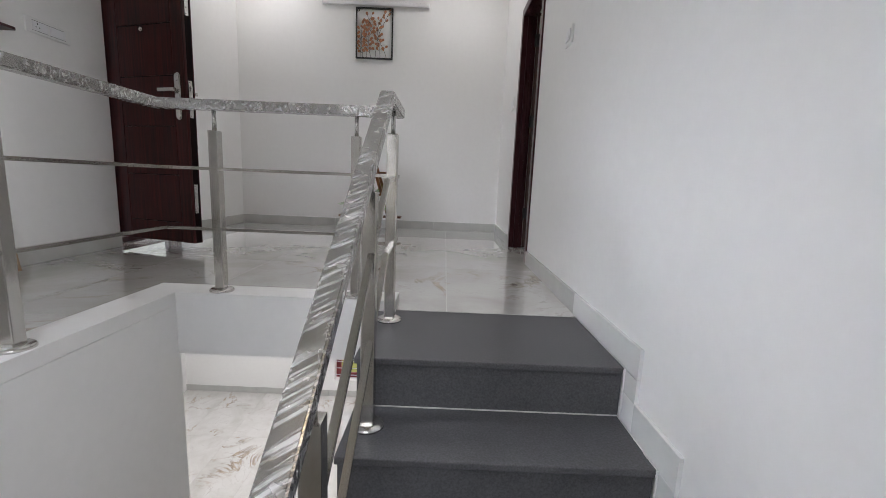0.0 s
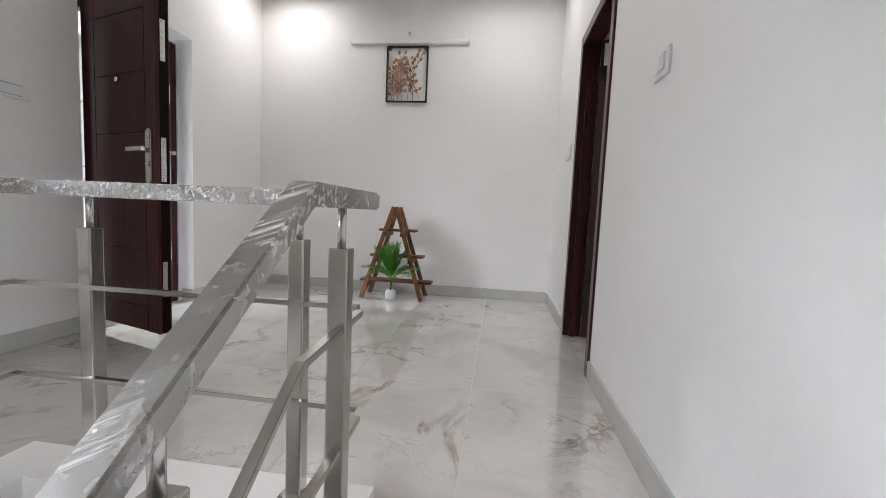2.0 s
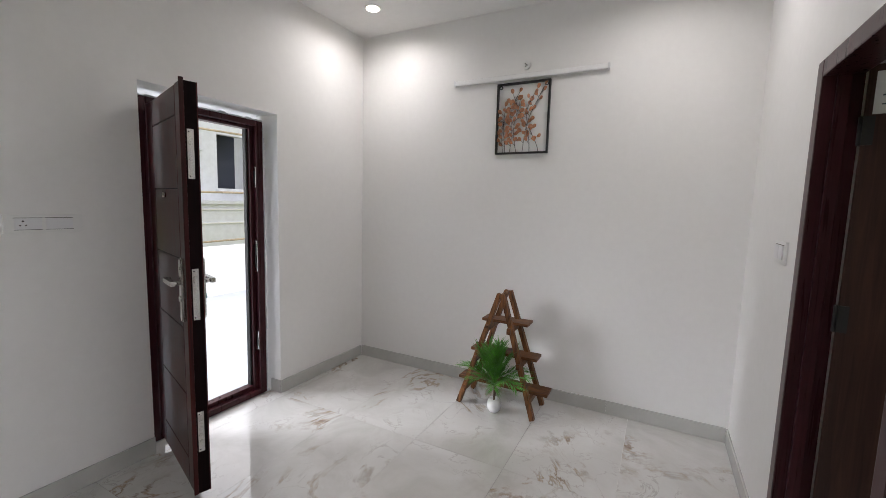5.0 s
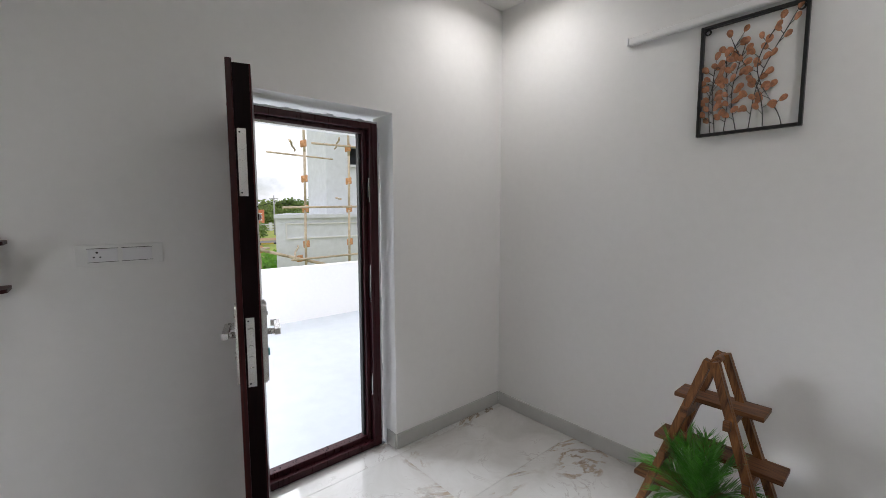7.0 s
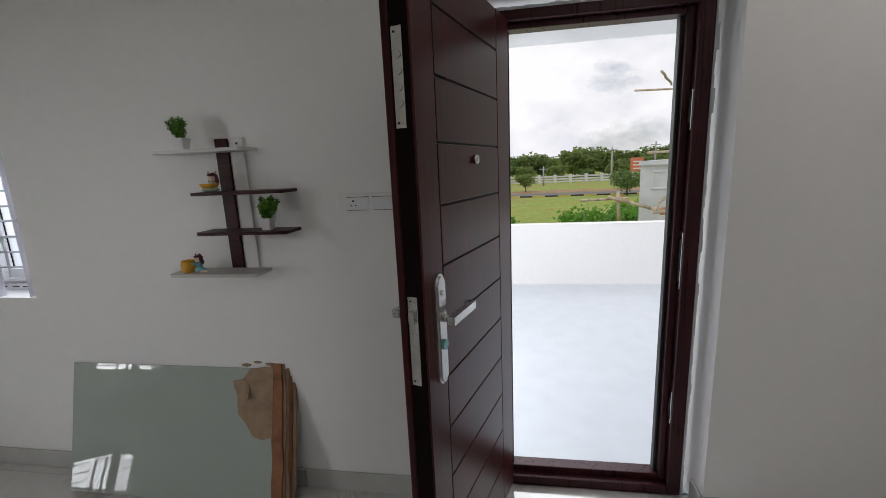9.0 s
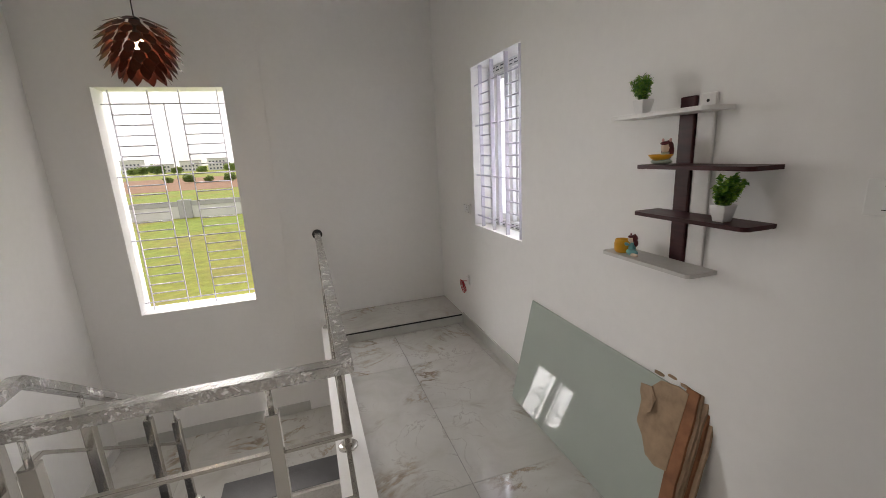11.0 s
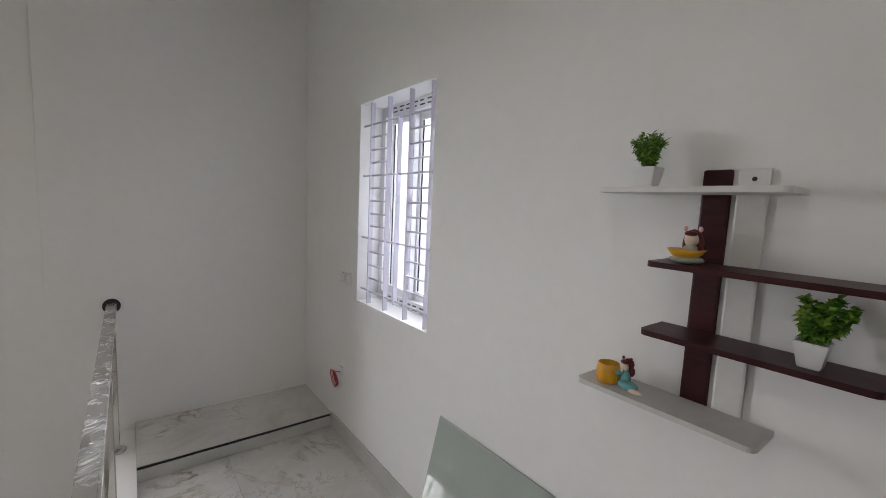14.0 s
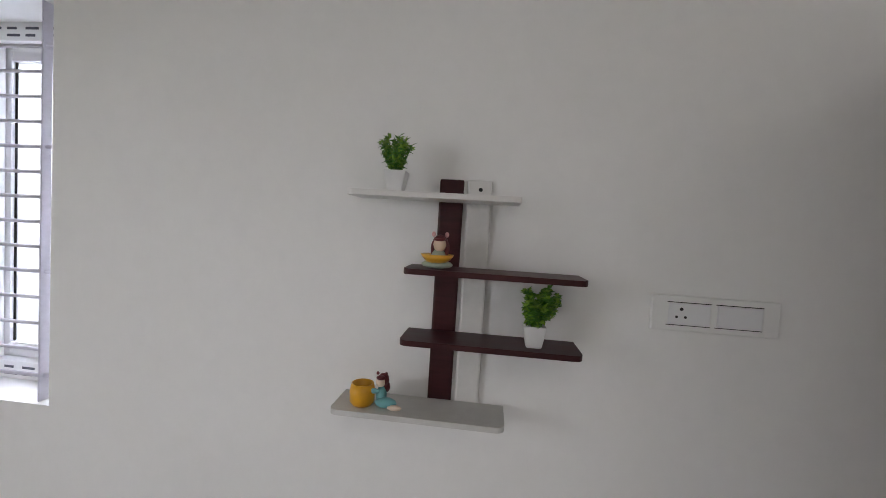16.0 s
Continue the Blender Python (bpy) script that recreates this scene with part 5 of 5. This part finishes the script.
for r_i in range(8):
    th = radians(28 + r_i * 17)
    rr, zz = 0.148 * math.sin(th) + 0.012, 0.15 * math.cos(th) + 0.035
    n = max(6, int(round(rr * 2 * math.pi / 0.062)))
    for k in range(n):
        a = 360 * (k + 0.5 * (r_i % 2)) / n
        pt = new("petal", petal2)
        pt.parent = pend
        pt.matrix_local = pose(0, 0, 0, 0, 0, a) @ pose(0, rr * 0.92, zz, 62 - r_i * 6.0, 0, 0)

# ---- outdoors ----
G = -3.3
bm = bmesh.new()
rings = []
for r in (0.5, 30, 90, 300, 1200, 4000):
    rings.append([bm.verts.new((r * math.cos(2 * math.pi * i / 48), r * math.sin(2 * math.pi * i / 48) + 3, G)) for i in range(48)])
for a, b in zip(rings, rings[1:]):
    for i in range(48):
        bm.faces.new((a[i], a[(i + 1) % 48], b[(i + 1) % 48], b[i]))
bm.faces.new(rings[0])
bmesh.ops.recalc_face_normals(bm, faces=bm.faces)
solid("ground", bm, grass_mat, "sunlit yellow-green grass field around the house", "ground", kind="structure")
bm = bmesh.new()
box(bm, -69, -62.5, -120, 160, G, G + 0.05)
solid("road", bm, asphalt, "grey asphalt road across the field", "road", kind="structure")
bm = bmesh.new()
for k in range(140):
    for xk in (-62.3,):
        box(bm, xk, xk + 0.3, -100 + k * 1.8, -100 + k * 1.8 + 1.8, G, G + 0.2, k % 2)
solid("road_kerb", bm, [kerb_yellow, kerb_black], "kerb stones painted yellow and black", "kerb", kind="stuff")
bm = bmesh.new()
box(bm, -76, -70.5, -100, 120, G, G + 0.03)
solid("earth_strip", bm, sand_red, "bare red earth strip beside the road", "ground", kind="structure")

bm = bmesh.new()
box(bm, -60, 150, -190, -92, G, G + 0.03)
solid("bare_field", bm, sand_red, "bare orange-brown field beyond the compound wall", "field", kind="structure")

# boundary fence across the road
fence = thing("boundary_fence", (-104, 0, G), "long white boundary fence with piers", "fence")
for k in range(40):
    y = -60 + k * 3.6
    part("pier", rbox(-104.3, -103.8, y, y + 0.7, G, G + 2.0, 0.05, 1), far_wall_white, fence)
    for zz in (0.15, 0.75, 1.35):
        part("rail", rbox(-104.2, -103.95, y + 0.7, y + 3.6, G + zz, G + zz + 0.34, 0.02, 1), far_wall_white, fence)
# compound wall in the south field
cw = thing("compound_wall", (0, -40.5, G), "white compound wall with grey piers", "boundary wall")
for k in range(14):
    x = -40 + k * 6.2
    part("pier", rbox(x, x + 1.1, -40.9, -40.3, G, G + 1.75, 0.04, 1), far_wall_grey, cw)
    part("panel", rbox(x + 1.1, x + 6.2, -40.7, -40.5, G, G + 1.15, 0.02, 1), far_wall_white, cw)
    part("coping", rbox(x + 1.1, x + 6.2, -40.75, -40.45, G + 1.15, G + 1.6, 0.02, 1), far_wall_grey, cw)


def leaf_cloud(bm, c, r, count, size, rn, flat=0.7):
    """Many small leaf clumps round c, denser towards the outside, with an uneven outline."""
    for _ in range(count):
        v = Vector((rn.gauss(0, 1), rn.gauss(0, 1), rn.gauss(0, 1))).normalized()
        k = (0.55 + 0.45 * rn.random()) * (0.8 + 0.45 * noise.noise(v * 2.3 + Vector(c) * 0.7))
        p = Vector((c[0] + v.x * r[0] * k, c[1] + v.y * r[1] * k, c[2] + v.z * r[2] * k))
        a = Vector((rn.gauss(0, 1), rn.gauss(0, 1), rn.gauss(0, 0.6))).normalized()
        b = a.cross(Vector((rn.gauss(0, 1), rn.gauss(0, 1), rn.gauss(0, 1)))).normalized()
        s = size * rn.uniform(0.6, 1.3)
        q = [p + a * s, p + b * s * flat, p - a * s * 0.8, p - b * s * flat]
        bm.faces.new([bm.verts.new(w) for w in q])


def tree(at, high, crown, label, mat, seed, count=900, leaf=0.3, category="tree", group=""):
    """A tree: tapered trunk with limbs and a crown of leaf clumps."""
    rn = random.Random(seed)
    ob = thing("tree" if category == "tree" else "bush", at, label, category, group)
    bm = bmesh.new()
    x, y, z = at
    th = high - crown[2] * 1.1
    if th > 0.2:
        rod(bm, (x, y, z), (x + 0.03 * high, y, z + th), 0.03 * high, 9, 0.018 * high)
    for k in range(6):
        a = 2 * math.pi * k / 6 + rn.uniform(-0.3, 0.3)
        p0 = Vector((x + 0.02 * high, y, z + max(th, 0.05) * rn.uniform(0.75, 1.0)))
        rod(bm, p0, p0 + Vector((math.cos(a) * crown[0] * 0.6, math.sin(a) * crown[1] * 0.6, crown[2] * rn.uniform(0.4, 1.0))), 0.012 * high, 6, 0.004 * high)
    part("trunk", bm, bark, ob)
    bm = bmesh.new()
    zc = z + high - crown[2]
    leaf_cloud(bm, (x, y, zc), crown, count // 2, leaf, rn)
    for k in range(6):
        a = 2 * math.pi * rn.random()
        c = (x + math.cos(a) * crown[0] * 0.6, y + math.sin(a) * crown[1] * 0.6, zc + crown[2] * rn.uniform(-0.5, 0.45))
        leaf_cloud(bm, c, tuple(v * rn.uniform(0.35, 0.55) for v in crown), count // 12, leaf, rn)
    part("crown", bm, mat, ob)
    return ob


tree((-74, 7.6, G), 3.4, (1.9, 2.0, 1.35), "small round-crowned tree beside the road", tree_leaf, 5, 1400, 0.2)
tree((-88, 27.5, G), 3.0, (1.3, 1.3, 1.2), "small dark roadside tree", tree_leaf_dark, 6, 500, 0.22)
tree((-60, 20.5, G), 4.0, (2.6, 2.6, 1.9), "dense dark green tree near the neighbour house", tree_leaf_dark, 7, 1600, 0.2)
for k, (bx, by, bw, bh) in enumerate(((-28, 9.6, 2.4, 2.2), (-26, 11.8, 2.2, 2.5), (-30, 13.4, 2.5, 2.3), (-33, 4.3, 0.9, 1.0), (-24, 14.2, 1.8, 2.2))):
    tree((bx, by, G), bh, (bw, bw, bh * 0.6), "leafy green bush in the field", bush_leaf, 30 + k, 1500 if bw > 1 else 400, 0.16, "bush", "bushes in the field")
protos = [tree((-140, -30, G), 9.5, (6.5, 7, 4.6), "tall leafy tree in the distant tree line", tree_leaf if k != 1 else tree_leaf_dark, 40 + k, 2200, 0.55, group="distant tree line") for k in range(3)]
for k, p in enumerate(protos):
    p.location = (-135 - 5 * k, -38 + 9 * k, G)
rnd = random.Random(9)
for k in range(38):
    s = rnd.uniform(0.65, 1.15)
    y = -42 + k * 3.7 + rnd.uniform(-1.2, 1.2)
    copy_thing(protos[k % 3], pose(-128 - rnd.uniform(0, 34), y, G, 0, 0, rnd.uniform(0, 360)) @ Matrix.Scale(s, 4))
for k in range(16):
    s = rnd.uniform(0.35, 0.6)
    copy_thing(protos[k % 3], pose(-118, -30 + 8 * k, G, 0, 0, rnd.uniform(0, 360)) @ Matrix.Scale(s, 4))
for k in range(22):
    s = rnd.uniform(0.45, 0.8)
    copy_thing(protos[k % 3], pose(-30 + 11 * k + rnd.uniform(-4, 4), -260 - rnd.uniform(0, 90), G, 0, 0, rnd.uniform(0, 360)) @ Matrix.Scale(s, 4))
for k in range(5):
    copy_thing(protos[k % 2], pose(12 + k * 6, -118 - 4 * k, G, 0, 0, k * 70) @ Matrix.Scale(0.22 + 0.06 * (k % 2), 4))

# far low buildings on the south horizon
rnd = random.Random(21)
for k in range(9):
    x = 20 + k * 22
    hb = rnd.uniform(5, 13)
    b = thing("distant_building", (x, -420, G), "pale block of flats far across the fields", "building", "far pale buildings")
    part("wall", rbox(x, x + 15, -430, -420, G, G + hb, 0.1, 1), far_wall_white, b)
    part("roof", rbox(x - 0.4, x + 15.4, -430.4, -419.6, G + hb, G + hb + 0.5, 0.1, 1), far_wall_grey, b)
    for i in range(5):
        for j in range(int(hb // 3)):
            part("window", rbox(x + 1.2 + i * 2.8, x + 2.6 + i * 2.8, -419.95, -419.8, G + 1 + j * 3, G + 2.3 + j * 3, 0.02, 1), print_dark, b)


# utility poles, street lamp, cables, hoarding
def utility_pole(x, y, h):
    ob = thing("utility_pole", (x, y, G), "grey concrete utility pole with cross arm", "utility pole", "poles along the road")
    bm = bmesh.new()
    rod(bm, (x, y, G), (x, y, G + h), 0.2, 8, 0.13)
    part("pole", bm, far_wall_grey, ob)
    part("cross_arm", rbox(x - 0.08, x + 0.08, y - 0.9, y + 0.9, G + h - 0.7, G + h - 0.55, 0.02, 1), far_wall_grey, ob)


for y, h in ((24.6, 7.4), (12.2, 4.2), (32.5, 8.0), (-12, 7.4), (48, 7.4)):
    utility_pole(-86 if h > 5 else -92, y, h)
cab = thing("overhead_cables", (-86, 10, G + 6.6), "thin overhead cables between utility poles", "cable")
for zz, off in ((6.75, -0.7), (6.75, 0.7)):
    for y0, y1 in ((-12, 24.6), (24.6, 32.5), (32.5, 48)):
        bm = bmesh.new()
        P = [Vector((-86 + off * 0.3, y0 + (y1 - y0) * t, G + zz - 0.9 * 4 * t * (1 - t))) for t in [i / 8 for i in range(9)]]
        for a, b in zip(P, P[1:]):
            rod(bm, a, b, 0.035, 5)
        part("cable", bm, black_plain, cab)
hb = thing("hoarding", (-80, 27.2, G), "faded orange roadside hoarding on posts", "hoarding")
part("board", rbox(-80.1, -79.9, 26.4, 28.6, G + 2.6, G + 5.1, 0.03, 1), orange_sign, hb)
for k in range(3):
    part("printed_bar", rbox(-79.9, -79.87, 26.8, 28.2, G + 3.1 + 0.6 * k, G + 3.3 + 0.6 * k, 0.01, 1), paper_white, hb)
for y in (26.6, 28.4):
    bm = bmesh.new()
    rod(bm, (-80, y, G), (-80, y, G + 2.6), 0.1, 8)
    part("post", bm, far_wall_grey, hb)

# neighbouring house under construction
nb = thing("unfinished_house", (-14, 12, G), "grey rendered house still under construction", "house")


def skewed(bm, x0, x1, y0, y1, z0, z1, skew):
    """A block whose side runs back at a slant: y0 holds at x1, y0 + skew at x0."""
    v = box(bm, x0, x1, y0, y1, z0, z1)
    for w in v:
        if abs(w.co.x - x0) < 1e-4 and abs(w.co.y - y0) < 1e-4:
            w.co.y += skew
    return bm


part("lower_block", skewed(bmesh.new(), -22, -13.2, 8.05, 30, G, 1.33, 3.6), concrete, nb)
part("parapet", skewed(bmesh.new(), -22.1, -13.1, 7.97, 30.1, 1.33, 1.45, 3.7), concrete, nb)
bm = bmesh.new()
pierced(10.25, 26, 1.45, 6.2, [(11.15, 11.95, 3.3, 3.95), (12.6, 14.0, 1.9, 3.9), (16, 17.5, 2.5, 3.8)], lambda a, b, c, d: box(bm, -14.4, -14.15, a, b, c, d))
box(bm, -15.8, -14.4, 10.25, 10.42, 1.45, 6.2)
skewed(bm, -21, -14.41, 14.2, 26, 1.45, 6.2, 3.2)
part("upper_block", bm, concrete, nb)
# dark sheet behind the openings, the unlit interior put in as colour
bm = bmesh.new()
box(bm, -15.6, -15.4, 10.43, 14.2, 1.45, 6.2)
part("inner_wall", bm, print_dark, nb)
part("roof", skewed(bmesh.new(), -21.6, -13.6, 9.6, 26.4, 6.2, 6.4, 4.4), concrete, nb)
for y0, y1, z0, z1 in ((11.1, 12.0, 3.21, 3.3), (11.1, 12.0, 3.95, 4.05), (12.55, 14.05, 1.8, 1.9)):
    part("window_band", rbox(-14.15, -14.02, y0, y1, z0, z1, 0.01, 1), concrete, nb)
for z0, z1, y0, y1 in ((1.12, 1.17, 8.35, 20), (0.64, 0.69, 8.35, 20), (0.69, 1.12, 8.35, 8.4)):
    part("white_band", rbox(-13.2, -13.16, y0, y1, z0, z1, 0.005, 1), far_wall_white, nb)
for y in (15, 19):
    part("shutter_opening", rbox(-13.2, -13.15, y, y + 1.2, -1.6, -0.2, 0.01, 1), print_dark, nb)


# bamboo scaffolding tied with coir rope
def pole(ob, a, b, r=0.035):
    bm = bmesh.new()
    a, b = Vector(a), Vector(b)
    n = 5
    for k in range(n):
        p, q = a.lerp(b, k / n), a.lerp(b, (k + 1) / n)
        w = 0.02
        rod(bm, p + Vector((0, w * math.sin(k * 2.1), 0)), q + Vector((0, w * math.sin(k * 2.1 + 2.1), 0)), r, 8, r * 0.94)
    part("pole", bm, bamboo, ob)


def tie(ob, p):
    bm = bmesh.new()
    for k in range(4):
        rod(bm, Vector(p) + Vector((-0.06, -0.06, -0.09 + 0.045 * k)), Vector(p) + Vector((0.06, 0.06, -0.06 + 0.045 * k)), 0.034, 8)
    blob(bm, p, (0.055, 0.055, 0.085), 0, 1)
    part("rope_tie", bm, orange_rope, ob)


sc = thing("scaffolding", (-11.5, 9, G), "bamboo scaffolding tied with orange rope", "scaffolding")
SX = -11.6
for y in (8.34, 9.75, 12.0, 14.2):
    pole(sc, (SX, y, G), (SX, y + 0.06, 4.9), 0.04)
    for z in (0.6, 1.63, 2.5, 3.5):
        tie(sc, (SX, y + 0.04, z))
for z, y0 in ((3.46, 8.6), (1.6, 7.7), (0.1, 7.9)):
    pole(sc, (SX + 0.06, y0, z + 0.06), (SX + 0.05, 16, z + 0.2), 0.032)
for y, z in ((8.34, 3.4), (9.75, 3.6), (8.34, 0.3), (9.75, 1.9)):
    pole(sc, (SX + 0.9, y - 0.7, z), (-13.4, y + 0.5, z + 0.12), 0.03)
pole(sc, (SX - 0.02, 7.35, 3.17), (SX - 0.02, 9.3, 3.12), 0.025)
pole(sc, (-12.2, 7.25, G), (-12.2, 7.22, 0.68), 0.05)
pole(sc, (-12.12, 6.2, 0.47), (-12.12, 7.5, 0.5), 0.035)
pole(sc, (-12.05, 6.9, 0.55), (-11.8, 9.6, -0.25), 0.045)
tie(sc, (-12.18, 7.23, 0.47))
tie(sc, (-11.95, 8.3, 0.15))

# ---- floor tiles ----
TX, TY, GAP = 0.605, 1.21, 0.0009


def lay(parent, z, x_joint, y_joint, tx, ty, regions, mat):
    """Lays a tile, cut to the regions, in every cell of a grid."""
    xs = [r[0] for r in regions] + [r[1] for r in regions]
    ys = [r[2] for r in regions] + [r[3] for r in regions]
    for i in range(math.floor((min(xs) - x_joint) / tx), math.ceil((max(xs) - x_joint) / tx)):
        for j in range(math.floor((min(ys) - y_joint) / ty), math.ceil((max(ys) - y_joint) / ty)):
            cx0, cx1, cy0, cy1 = x_joint + i * tx + GAP, x_joint + (i + 1) * tx - GAP, y_joint + j * ty + GAP, y_joint + (j + 1) * ty - GAP
            bm = bmesh.new()
            for x0, x1, y0, y1 in regions:
                a, b, c, d = max(cx0, x0), min(cx1, x1), max(cy0, y0), min(cy1, y1)
                if b - a > 0.004 and d - c > 0.004:
                    box(bm, a, b, c, d, z - 0.0105, z)
            if bm.verts:
                part("tile", bm, mat, parent)
            else:
                bm.free()


K0 = WELL_W - 0.155
lay(floor, 0.0, 0.455, 3.77, TX, TY, [(W, E, KERB_N, N), (W, K0, 0.762, KERB_N), (0.225, E, 2.795, KERB_N), (W - 0.108, W, DOOR[0], DOOR[1]), (E, E + TH, ROOMDOOR[0] + 0.066, ROOMDOOR[1] - 0.066)], marble_tile)
lay(landing, LANDING, 0.455, 0.6, TX, TY, [(WELL_W, E, S, 1.235)], marble_tile)
lay(lower_floor, LOW, -2.44, 6.24, 0.6, 1.2, [(-3.8, E, S, 7.45)], marble_tile)
